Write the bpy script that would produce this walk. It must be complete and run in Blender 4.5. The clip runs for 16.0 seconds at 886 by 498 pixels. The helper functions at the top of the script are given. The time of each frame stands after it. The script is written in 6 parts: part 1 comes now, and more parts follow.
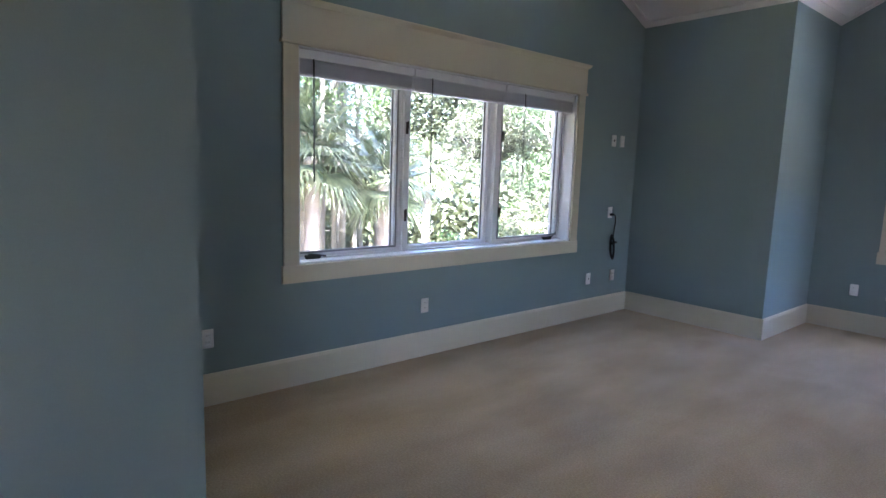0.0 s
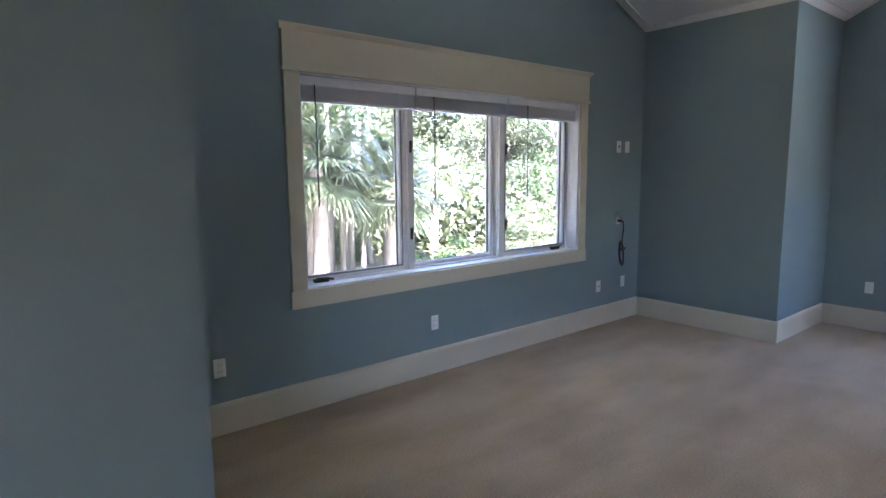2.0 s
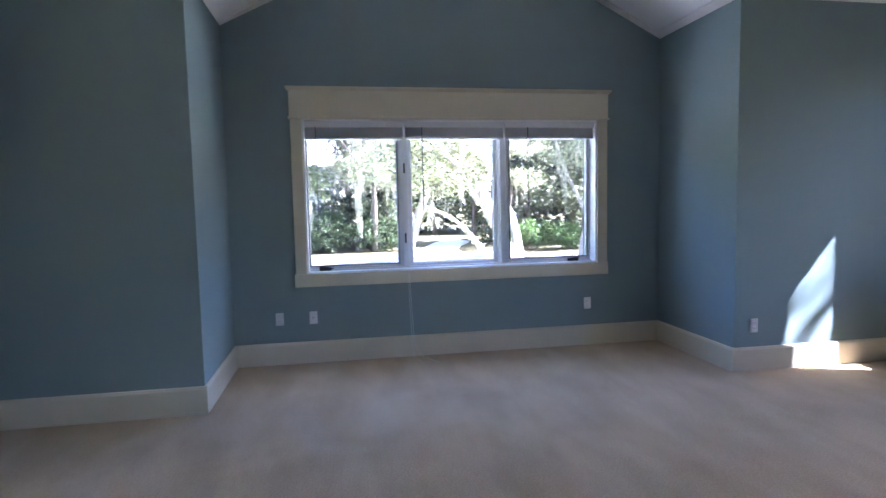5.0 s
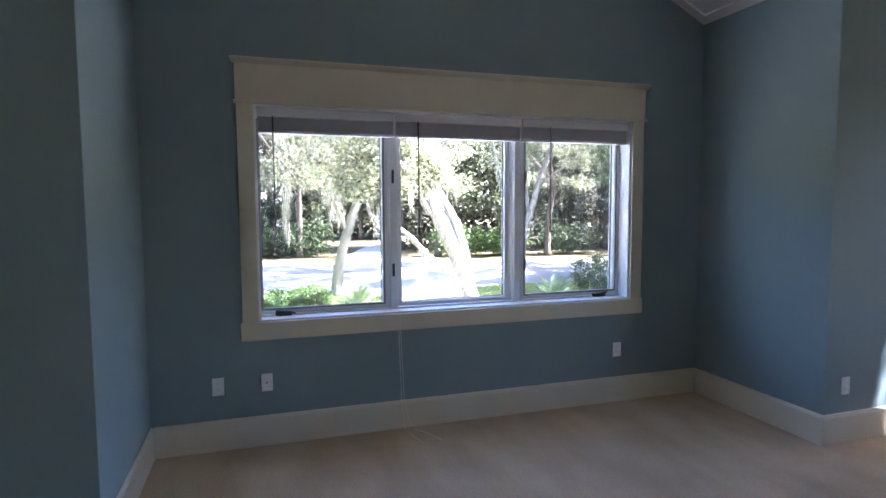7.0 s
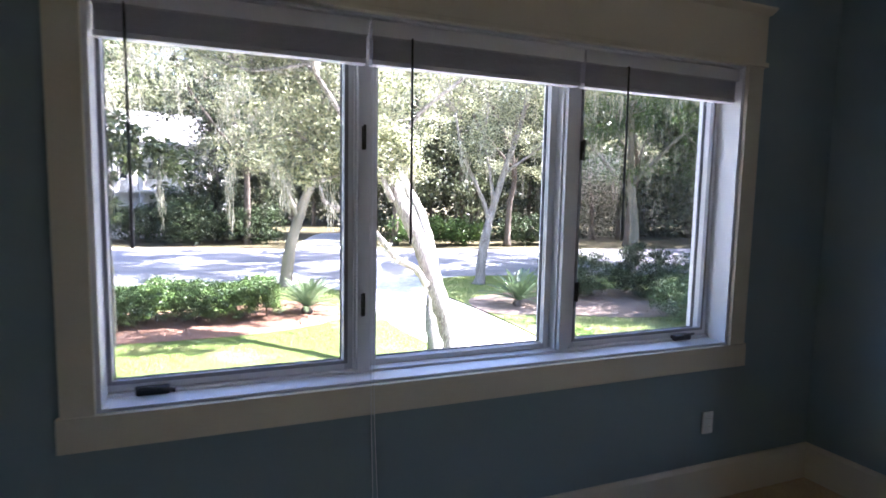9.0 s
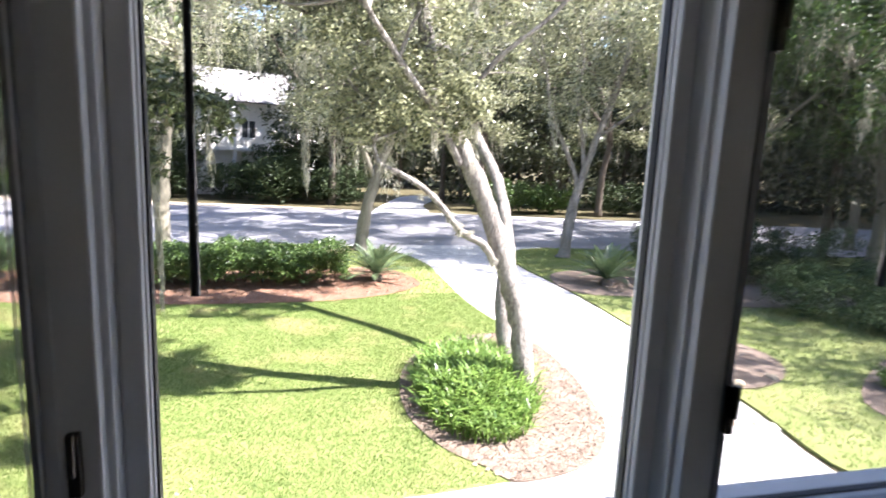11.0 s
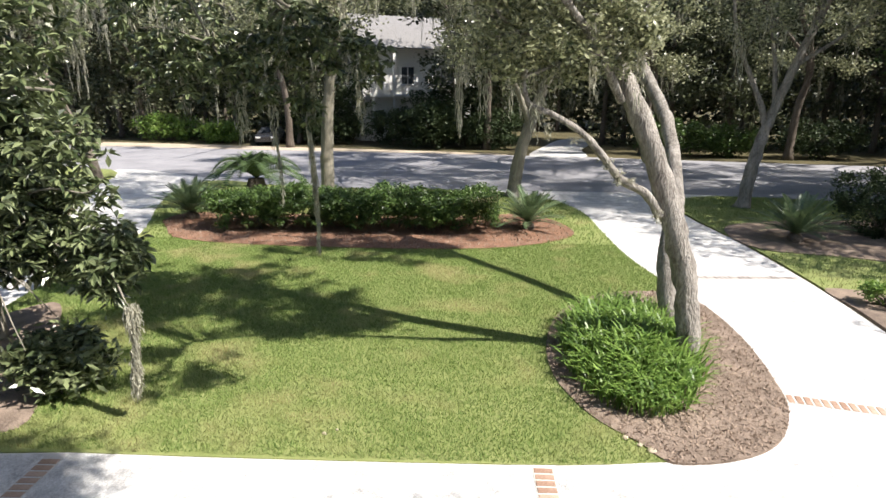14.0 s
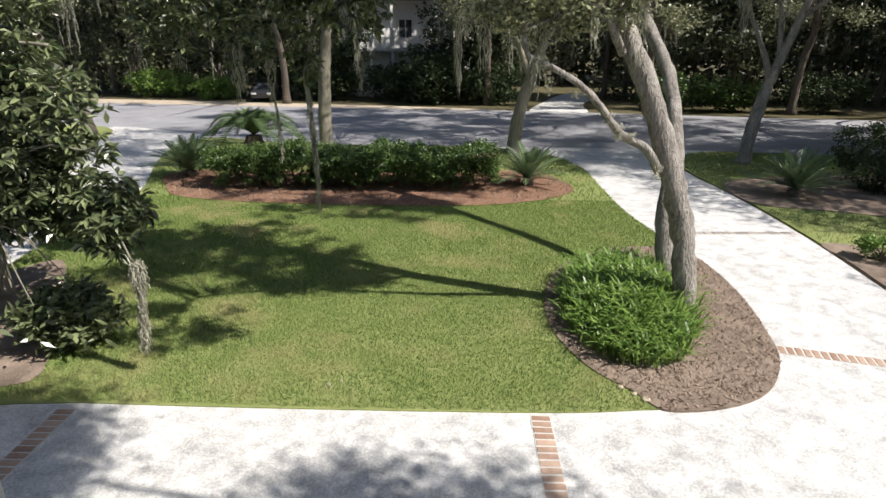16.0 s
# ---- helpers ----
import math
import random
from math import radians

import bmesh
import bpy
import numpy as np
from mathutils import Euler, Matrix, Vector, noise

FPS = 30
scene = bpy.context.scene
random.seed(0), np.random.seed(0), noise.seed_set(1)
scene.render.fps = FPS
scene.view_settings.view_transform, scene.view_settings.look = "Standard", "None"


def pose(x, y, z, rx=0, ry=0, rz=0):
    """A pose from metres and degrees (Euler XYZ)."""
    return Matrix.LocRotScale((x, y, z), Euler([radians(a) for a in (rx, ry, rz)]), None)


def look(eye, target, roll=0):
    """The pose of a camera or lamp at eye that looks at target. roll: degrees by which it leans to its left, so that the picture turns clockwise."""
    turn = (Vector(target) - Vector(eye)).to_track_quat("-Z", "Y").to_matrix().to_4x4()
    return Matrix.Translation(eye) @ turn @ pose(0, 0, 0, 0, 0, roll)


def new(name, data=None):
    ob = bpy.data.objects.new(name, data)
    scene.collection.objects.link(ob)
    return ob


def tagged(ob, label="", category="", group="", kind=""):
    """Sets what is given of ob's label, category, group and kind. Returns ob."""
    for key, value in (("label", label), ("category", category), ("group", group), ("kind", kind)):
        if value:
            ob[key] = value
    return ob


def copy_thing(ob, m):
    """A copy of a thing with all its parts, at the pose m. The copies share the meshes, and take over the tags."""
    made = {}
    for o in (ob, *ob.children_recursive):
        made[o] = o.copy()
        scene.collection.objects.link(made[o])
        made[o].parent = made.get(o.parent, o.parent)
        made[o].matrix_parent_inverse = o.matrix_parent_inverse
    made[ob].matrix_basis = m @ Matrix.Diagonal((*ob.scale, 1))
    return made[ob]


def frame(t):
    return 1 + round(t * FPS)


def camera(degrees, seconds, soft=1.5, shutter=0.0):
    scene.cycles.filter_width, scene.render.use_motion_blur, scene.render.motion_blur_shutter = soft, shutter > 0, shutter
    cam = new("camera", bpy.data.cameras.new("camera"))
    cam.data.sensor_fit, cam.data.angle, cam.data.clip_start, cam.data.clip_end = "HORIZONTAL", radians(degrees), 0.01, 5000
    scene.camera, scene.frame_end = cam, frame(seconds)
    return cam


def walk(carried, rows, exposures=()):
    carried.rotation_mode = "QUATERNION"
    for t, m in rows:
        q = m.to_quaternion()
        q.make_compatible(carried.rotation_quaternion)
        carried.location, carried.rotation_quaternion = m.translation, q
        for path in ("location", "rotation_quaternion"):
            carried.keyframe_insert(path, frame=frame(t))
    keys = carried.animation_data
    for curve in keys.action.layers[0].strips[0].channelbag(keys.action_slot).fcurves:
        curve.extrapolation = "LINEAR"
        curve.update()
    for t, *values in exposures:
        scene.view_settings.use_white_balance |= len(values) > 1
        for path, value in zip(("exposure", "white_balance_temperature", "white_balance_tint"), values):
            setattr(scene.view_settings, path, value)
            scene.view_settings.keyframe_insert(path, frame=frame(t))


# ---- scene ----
cam = camera(75.7, 16.0, shutter=0.5)
PATH = [
    (0, (-0.174, 0.674, 1.479), (-1.683, 1.957, 1.203), 1.9),
    (0.5, (-0.157, 0.672, 1.485), (-1.676, 1.946, 1.222), 1.2),
    (1, (-0.16, 0.663, 1.484), (-1.684, 1.934, 1.235), 0.6),
    (1.5, (-0.17, 0.653, 1.499), (-1.696, 1.923, 1.259), -0.1),
    (2, (-0.177, 0.699, 1.589), (-2.210, 2.367, 1.234), -0.5),
    (2.5, (-0.182, 0.759, 1.6), (-1.641, 2.102, 1.343), -1.0),
    (3, (-0.336, 1.122, 1.628), (-1.452, 2.761, 1.362), -1.4),
    (3.5, (-0.467, 1.364, 1.575), (-1.032, 3.266, 1.322), -1.2),
    (4, (-0.703, 1.468, 1.598), (-0.823, 3.45, 1.362), -1.8),
    (4.5, (-1.01, 1.807, 1.595), (-0.844, 3.788, 1.373), -1.6),
    (5, (-1.179, 2.14, 1.453), (-0.838, 4.104, 1.29), -1.2),
    (7.5, (-1.5, 4.028, 1.593), (-0.828, 5.905, 1.431), 0.0),
    (8, (-1.448, 4.481, 1.583), (-0.709, 6.331, 1.41), 0.4),
    (10.3, (-0.582, 6.363, 1.56), (0.132, 8.214, 1.31), 2.8),
    (10.5, (-0.487, 6.503, 1.546), (0.169, 8.374, 1.28), 3.1),
    (11, (-0.298, 6.758, 1.549), (0.164, 8.676, 1.221), 2.5),
    (11.5, (-0.215, 6.996, 1.506), (0.051, 8.939, 1.115), 1.4),
    (12, (-0.117, 7.163, 1.502), (-0.041, 9.114, 1.068), 0.7),
    (12.5, (-0.127, 7.262, 1.5), (-0.161, 9.208, 1.037), 0.3),
    (13, (-0.128, 7.322, 1.512), (-0.199, 9.261, 1.028), 0.2),
    (13.5, (-0.119, 7.376, 1.508), (-0.19, 9.31, 1.004), 0.3),
    (14, (-0.103, 7.363, 1.505), (-0.176, 9.291, 0.976), 0.4),
    (14.5, (-0.095, 7.339, 1.5), (-0.167, 9.256, 0.936), 0.4),
    (15, (-0.089, 7.298, 1.506), (-0.161, 9.202, 0.901), 0.3),
    (15.5, (-0.108, 7.283, 1.507), (-0.177, 9.175, 0.861), 0.3),
    (16, (-0.113, 7.276, 1.498), (-0.181, 9.16, 0.828), 0.2),
]
EXPOSURES = [(0, 5.0, 5380, 26), (3, 5.02, 5300, 26), (5, 4.88, 5130, 25), (7.4, 4.32, 5500, 25), (8.1, 4.1, 5600, 25), (10.3, 2.95, 5820, 27), (10.9, 2.48, 6030, 22), (11.5, 1.9, 6350, 15),
             (12.2, 1.4, 6450, 14), (13.0, 1.21, 6450, 15), (14.5, 0.86, 6420, 13), (16, 0.54, 6400, 13)]
walk(cam, [(t, look(eye, target, roll)) for t, eye, target, roll in PATH], EXPOSURES)

# ---- world, sun ----
SUN_TO = Vector((0.945, -0.325, 0.0)).normalized()
SUN_EL = radians(49)
world = bpy.data.worlds.new("world")
scene.world = world
world.use_nodes = True
wn = world.node_tree.nodes
sky = wn.new("ShaderNodeTexSky")
sky.sky_type = "NISHITA"
sky.sun_disc = False
sky.sun_elevation = SUN_EL
sky.sun_rotation = math.atan2(SUN_TO.x, SUN_TO.y)
wn["Background"].inputs["Strength"].default_value = 0.085
world.node_tree.links.new(sky.outputs[0], wn["Background"].inputs["Color"])
sun_data = bpy.data.lights.new("sun", "SUN")
sun_data.energy, sun_data.angle, sun_data.color = 5.0, radians(0.6), (1.0, 0.95, 0.86)
sun = new("sun", sun_data)
sun_dir = Vector((SUN_TO.x * math.cos(SUN_EL), SUN_TO.y * math.cos(SUN_EL), math.sin(SUN_EL)))
sun.matrix_world = look(sun_dir * 60, (0, 0, 0))


# ---- materials ----
def nodes_of(name):
    m = bpy.data.materials.new(name)
    m.use_nodes = True
    nt = m.node_tree
    return m, nt, nt.nodes, nt.links, nt.nodes["Principled BSDF"]


def surface(name, dark, light, scale=8.0, fine=90.0, rough=0.6, bump=0.15, bump_dist=0.004, metal=0.0, contrast=0.5, per_object=0.0, per_island=0.0, stretch=(1, 1, 1), spec=0.5):
    """Two-scale mottled surface between two colours with fine relief."""
    m, nt, n, l, p = nodes_of(name)
    tc = n.new("ShaderNodeTexCoord")
    mp = n.new("ShaderNodeMapping")
    mp.inputs["Scale"].default_value = stretch
    l.new(tc.outputs["Object"], mp.inputs["Vector"])
    a = n.new("ShaderNodeTexNoise")
    a.inputs["Scale"].default_value, a.inputs["Detail"].default_value = scale, 5.0
    b = n.new("ShaderNodeTexNoise")
    b.inputs["Scale"].default_value, b.inputs["Detail"].default_value = fine, 4.0
    l.new(mp.outputs[0], a.inputs["Vector"])
    l.new(mp.outputs[0], b.inputs["Vector"])
    mix = n.new("ShaderNodeMath")
    mix.operation = "MULTIPLY_ADD"
    mix.inputs[1].default_value = 0.5
    half = n.new("ShaderNodeMath")
    half.operation = "MULTIPLY"
    half.inputs[1].default_value = 0.5
    l.new(b.outputs["Fac"], half.inputs[0])
    l.new(a.outputs["Fac"], mix.inputs[0])
    l.new(half.outputs[0], mix.inputs[2])
    value = mix.outputs[0]
    for amount, node_type, socket in ((per_object, "ShaderNodeObjectInfo", "Random"), (per_island, "ShaderNodeNewGeometry", "Random Per Island")):
        if amount:
            src = n.new(node_type)
            add = n.new("ShaderNodeMath")
            add.operation = "MULTIPLY_ADD"
            add.inputs[1].default_value = amount
            l.new(src.outputs[socket], add.inputs[0])
            sub = n.new("ShaderNodeMath")
            sub.operation = "SUBTRACT"
            sub.inputs[1].default_value = amount / 2
            l.new(value, sub.inputs[0])
            l.new(sub.outputs[0], add.inputs[2])
            value = add.outputs[0]
    ramp = n.new("ShaderNodeValToRGB")
    ramp.color_ramp.elements[0].position, ramp.color_ramp.elements[1].position = 0.5 - contrast / 2, 0.5 + contrast / 2
    ramp.color_ramp.elements[0].color, ramp.color_ramp.elements[1].color = (*dark, 1), (*light, 1)
    l.new(value, ramp.inputs["Fac"])
    l.new(ramp.outputs["Color"], p.inputs["Base Color"])
    p.inputs["Roughness"].default_value, p.inputs["Metallic"].default_value = rough, metal
    p.inputs["Specular IOR Level"].default_value = spec
    if bump:
        bp = n.new("ShaderNodeBump")
        bp.inputs["Strength"].default_value, bp.inputs["Distance"].default_value = bump, bump_dist
        l.new(b.outputs["Fac"], bp.inputs["Height"])
        l.new(bp.outputs["Normal"], p.inputs["Normal"])
    return m


def leaf_material(name, dark, light, rough=0.45, through_light=0.3, spec=0.4):
    """Leaves: colour varies from leaf to leaf, some light comes through."""
    m, nt, n, l, p = nodes_of(name)
    geo = n.new("ShaderNodeNewGeometry")
    ramp = n.new("ShaderNodeValToRGB")
    ramp.color_ramp.elements[0].color, ramp.color_ramp.elements[1].color = (*dark, 1), (*light, 1)
    l.new(geo.outputs["Random Per Island"], ramp.inputs["Fac"])
    l.new(ramp.outputs["Color"], p.inputs["Base Color"])
    p.inputs["Roughness"].default_value = rough
    p.inputs["Specular IOR Level"].default_value = spec
    tr = n.new("ShaderNodeBsdfTranslucent")
    l.new(ramp.outputs["Color"], tr.inputs["Color"])
    mx = n.new("ShaderNodeMixShader")
    mx.inputs["Fac"].default_value = through_light
    l.new(p.outputs[0], mx.inputs[1])
    l.new(tr.outputs[0], mx.inputs[2])
    l.new(mx.outputs[0], n["Material Output"].inputs["Surface"])
    return m


def glass_material(name, tint=(1, 1, 1), haze=0.0, haze_color=(0.5, 0.5, 0.5), gloss=True):
    m, nt, n, l, p = nodes_of(name)
    tp = n.new("ShaderNodeBsdfTransparent")
    tp.inputs["Color"].default_value = (*tint, 1)
    out = tp.outputs[0]
    if haze:
        df = n.new("ShaderNodeBsdfDiffuse")
        df.inputs["Color"].default_value = (*haze_color, 1)
        mh = n.new("ShaderNodeMixShader")
        mh.inputs["Fac"].default_value = haze
        l.new(out, mh.inputs[1])
        l.new(df.outputs[0], mh.inputs[2])
        out = mh.outputs[0]
    if gloss:
        gl = n.new("ShaderNodeBsdfGlossy")
        gl.inputs["Roughness"].default_value = 0.02
        lw = n.new("ShaderNodeLayerWeight")
        pw = n.new("ShaderNodeMath")
        pw.operation = "POWER"
        pw.inputs[1].default_value = 4.5
        l.new(lw.outputs["Facing"], pw.inputs[0])
        fr = n.new("ShaderNodeMath")
        fr.operation = "MULTIPLY_ADD"
        fr.inputs[1].default_value, fr.inputs[2].default_value = 0.6, 0.025
        l.new(pw.outputs[0], fr.inputs[0])
        mx = n.new("ShaderNodeMixShader")
        l.new(fr.outputs[0], mx.inputs["Fac"])
        l.new(out, mx.inputs[1])
        l.new(gl.outputs[0], mx.inputs[2])
        out = mx.outputs[0]
    l.new(out, n["Material Output"].inputs["Surface"])
    return m


M_WALL = surface("wall_paint", (0.198, 0.263, 0.269), (0.228, 0.298, 0.304), 1.2, 260, 0.6, 0.1, 0.001, contrast=0.7, spec=0.35)
M_CEIL = surface("ceiling_paint", (0.72, 0.71, 0.70), (0.80, 0.79, 0.78), 1.5, 240, 0.85, 0.15, 0.001, contrast=0.7, spec=0.2)
M_TRIM = surface("cream_trim_paint", (0.56, 0.51, 0.39), (0.64, 0.59, 0.46), 2.0, 120, 0.45, 0.05, 0.001, contrast=0.8)
M_FRAME = surface("white_window_enamel", (0.68, 0.69, 0.70), (0.78, 0.78, 0.78), 3.0, 150, 0.38, 0.04, 0.001, contrast=0.8)
M_SLAT = surface("grey_white_slat_stack", (0.56, 0.56, 0.61), (0.66, 0.66, 0.70), 6.0, 120, 0.55, 0.05, 0.001, contrast=0.8)
M_BLIND = surface("white_blind_slat", (0.66, 0.66, 0.69), (0.76, 0.76, 0.78), 6.0, 120, 0.5, 0.05, 0.001, contrast=0.8)
M_PLATE = surface("white_plastic_plate", (0.72, 0.72, 0.70), (0.78, 0.78, 0.76), 20, 200, 0.35, 0.02, 0.0005, contrast=0.8)
M_SLOT = surface("dark_slot", (0.02, 0.02, 0.02), (0.03, 0.03, 0.03), 20, 200, 0.6, 0.0)
M_CABLE = surface("black_cable_rubber", (0.012, 0.012, 0.012), (0.02, 0.02, 0.02), 40, 300, 0.45, 0.05, 0.0005)
M_HARDWARE = surface("bronze_hardware", (0.05, 0.045, 0.04), (0.09, 0.08, 0.07), 30, 200, 0.4, 0.05, 0.0005, metal=0.8)
M_WAND = surface("dark_wand_plastic", (0.04, 0.045, 0.05), (0.07, 0.075, 0.08), 30, 200, 0.3, 0.0)
M_CORD = surface("white_cord", (0.6, 0.6, 0.6), (0.75, 0.75, 0.73), 60, 400, 0.8, 0.1, 0.0005)
M_GASKET = surface("dark_gasket", (0.03, 0.03, 0.035), (0.05, 0.05, 0.055), 30, 200, 0.6, 0.0)
M_GLASS = glass_material("window_glass")
M_SCREEN = glass_material("insect_screen_mesh", (0.95, 0.95, 0.95), 0.09, (0.45, 0.45, 0.46), gloss=False)
M_SIDING = surface("exterior_siding", (0.42, 0.39, 0.33), (0.52, 0.48, 0.41), 2, 80, 0.7, 0.2, 0.002)
M_SHINGLE = surface("roof_shingle", (0.16, 0.155, 0.15), (0.28, 0.27, 0.26), 3, 60, 0.9, 0.4, 0.006)
M_CONCRETE = surface("shell_concrete", (0.36, 0.355, 0.345), (0.8, 0.785, 0.75), 4.0, 40, 0.85, 0.8, 0.008, contrast=0.3, spec=0.25)
M_ASPHALT = surface("asphalt", (0.2, 0.198, 0.21), (0.4, 0.395, 0.41), 0.8, 30, 0.9, 0.4, 0.005, contrast=0.5, spec=0.25)
M_SHOULDER = surface("sand_shoulder", (0.38, 0.31, 0.23), (0.58, 0.50, 0.39), 1.5, 30, 0.95, 0.4, 0.006, spec=0.1)
M_LAWN = surface("lawn_soil_grass", (0.15, 0.20, 0.055), (0.32, 0.335, 0.14), 1.4, 60, 0.95, 0.4, 0.01, contrast=0.5, spec=0.1)
M_MULCH = surface("pine_straw_mulch", (0.12, 0.09, 0.07), (0.38, 0.30, 0.235), 3.0, 40, 0.95, 0.9, 0.02, contrast=0.4, spec=0.1)
M_STRAW = surface("red_pine_straw", (0.13, 0.065, 0.04), (0.36, 0.21, 0.14), 3.0, 40, 0.95, 0.9, 0.02, contrast=0.4, spec=0.1)
M_FOREST_FLOOR = surface("leaf_litter_ground", (0.05, 0.045, 0.025), (0.15, 0.13, 0.07), 0.5, 14, 0.95, 0.8, 0.02, contrast=0.4, spec=0.1)
M_BRICK = surface("paver_brick", (0.30, 0.19, 0.135), (0.52, 0.38, 0.29), 6, 60, 0.9, 0.5, 0.003, contrast=0.5, per_object=0.5, spec=0.2)
M_BRICK_GREY = surface("grey_brown_paver", (0.22, 0.19, 0.17), (0.46, 0.42, 0.38), 6, 60, 0.9, 0.5, 0.003, contrast=0.5, per_object=0.5, spec=0.2)
M_DEBRIS = surface("tan_debris", (0.34, 0.29, 0.2), (0.55, 0.48, 0.36), 9, 60, 0.95, 0.4, 0.003, spec=0.1)
M_SCREEN_FRAME = surface("grey_screen_frame", (0.22, 0.22, 0.235), (0.30, 0.30, 0.315), 8, 160, 0.4, 0.04, 0.001, contrast=0.8)
M_MORTAR = surface("pale_mortar", (0.50, 0.48, 0.44), (0.64, 0.62, 0.57), 5, 60, 0.95, 0.4, 0.003, spec=0.1)
M_BARK = surface("oak_bark", (0.12, 0.105, 0.09), (0.47, 0.435, 0.385), 7.0, 36, 0.95, 1.0, 0.05, contrast=0.34, stretch=(1, 1, 0.3), spec=0.15)
# darker bark than the others, with woodland shade put into its colour
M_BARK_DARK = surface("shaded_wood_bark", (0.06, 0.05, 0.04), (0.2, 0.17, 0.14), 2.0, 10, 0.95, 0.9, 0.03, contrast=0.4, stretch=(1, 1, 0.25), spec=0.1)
M_BARK_GREY = surface("grey_mossy_bark", (0.15, 0.14, 0.11), (0.34, 0.31, 0.25), 2.5, 14, 0.95, 1.0, 0.03, contrast=0.4, stretch=(1, 1, 0.3), spec=0.1)
M_PALM_TRUNK = surface("palm_trunk_bark", (0.16, 0.13, 0.1), (0.44, 0.38, 0.31), 2, 18, 0.95, 1.0, 0.02, contrast=0.45, stretch=(1, 1, 3), spec=0.1)
M_WHITE_HOUSE = surface("white_house_siding", (0.66, 0.65, 0.61), (0.8, 0.79, 0.75), 1.5, 30, 0.7, 0.1, 0.004)
M_DARK_GLASS = surface("far_window_glass", (0.03, 0.035, 0.04), (0.06, 0.065, 0.07), 2, 10, 0.1, 0.0)
M_OAK_LEAF = leaf_material("oak_leaf", (0.03, 0.045, 0.014), (0.52, 0.53, 0.32), 0.3, 0.35, 0.6)
M_MAGNOLIA = leaf_material("magnolia_leaf", (0.022, 0.042, 0.014), (0.25, 0.29, 0.14), 0.32, 0.14, 0.6)
M_HEDGE = leaf_material("hedge_leaf", (0.022, 0.05, 0.011), (0.13, 0.21, 0.05), 0.42, 0.2, 0.45)
M_DARK_SHRUB = leaf_material("dark_shrub_leaf", (0.02, 0.035, 0.014), (0.07, 0.10, 0.04), 0.55, 0.2, 0.25)
M_FEATHER = leaf_material("feathery_shrub_leaf", (0.035, 0.065, 0.025), (0.13, 0.19, 0.08), 0.7, 0.25, 0.15)
M_FERN = leaf_material("bright_strap_leaf", (0.08, 0.16, 0.03), (0.27, 0.40, 0.09), 0.4, 0.3)
M_SAGO = leaf_material("sago_frond", (0.06, 0.10, 0.05), (0.20, 0.27, 0.13), 0.35, 0.2, 0.5)
M_PALM = leaf_material("palm_frond", (0.06, 0.085, 0.035), (0.24, 0.26, 0.14), 0.35, 0.3, 0.5)
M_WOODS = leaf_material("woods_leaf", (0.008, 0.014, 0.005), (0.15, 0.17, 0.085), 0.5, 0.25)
M_MOSS = leaf_material("spanish_moss", (0.30, 0.29, 0.225), (0.56, 0.545, 0.44), 0.9, 0.35, 0.1)


def patchy_grass(name):
    """Blades that turn straw-coloured in patches."""
    m = leaf_material(name, (0.085, 0.165, 0.038), (0.33, 0.415, 0.13), 0.6, 0.35, 0.2)
    nt = m.node_tree
    n, l = nt.nodes, nt.links
    ramp = next(x for x in n if x.bl_idname == "ShaderNodeValToRGB")
    tc = n.new("ShaderNodeTexCoord")
    big = n.new("ShaderNodeTexNoise")
    big.inputs["Scale"].default_value, big.inputs["Detail"].default_value = 0.9, 9.0
    l.new(tc.outputs["Object"], big.inputs["Vector"])
    edge = n.new("ShaderNodeValToRGB")
    edge.color_ramp.elements[0].position, edge.color_ramp.elements[1].position = 0.52, 0.74
    l.new(big.outputs["Fac"], edge.inputs["Fac"])
    mix = n.new("ShaderNodeMix")
    mix.data_type = "RGBA"
    mix.inputs["B"].default_value = (0.50, 0.43, 0.23, 1)
    l.new(edge.outputs["Color"], mix.inputs["Factor"])
    l.new(ramp.outputs["Color"], mix.inputs["A"])
    for x in n:
        if x.bl_idname == "ShaderNodeBsdfPrincipled":
            l.new(mix.outputs["Result"], x.inputs["Base Color"])
        elif x.bl_idname == "ShaderNodeBsdfTranslucent":
            l.new(mix.outputs["Result"], x.inputs["Color"])
    return m


M_GRASS = patchy_grass("grass_blade")


# ---- mesh helpers ----
def mesh_object(name, verts, faces, mat, parent=None, smooth=False):
    me = bpy.data.meshes.new(name)
    me.from_pydata([tuple(v) for v in verts], [], [tuple(f) for f in faces])
    me.materials.append(mat)
    if smooth:
        me.polygons.foreach_set("use_smooth", [True] * len(me.polygons))
    ob = new(name, me)
    ob.parent = parent
    return ob


def quads_object(name, v, mat, parent=None):
    """One mesh of loose four-cornered pieces; v has shape (count, 4, 3)."""
    count = len(v)
    me = bpy.data.meshes.new(name)
    me.vertices.add(count * 4)
    me.vertices.foreach_set("co", np.ascontiguousarray(v, dtype=np.float32).ravel())
    me.loops.add(count * 4)
    me.loops.foreach_set("vertex_index", np.arange(count * 4, dtype=np.int32))
    me.polygons.add(count)
    me.polygons.foreach_set("loop_start", np.arange(0, count * 4, 4, dtype=np.int32))
    me.update(calc_edges=True)
    me.materials.append(mat)
    ob = new(name, me)
    ob.parent = parent
    return ob


def part(name, bm, mat, parent=None, label="", smooth=False):
    me = bpy.data.meshes.new(name)
    if smooth:
        for f in bm.faces:
            f.smooth = True
    bm.to_mesh(me)
    bm.free()
    me.materials.append(mat)
    ob = new(name, me)
    ob.parent = parent
    return tagged(ob, label)


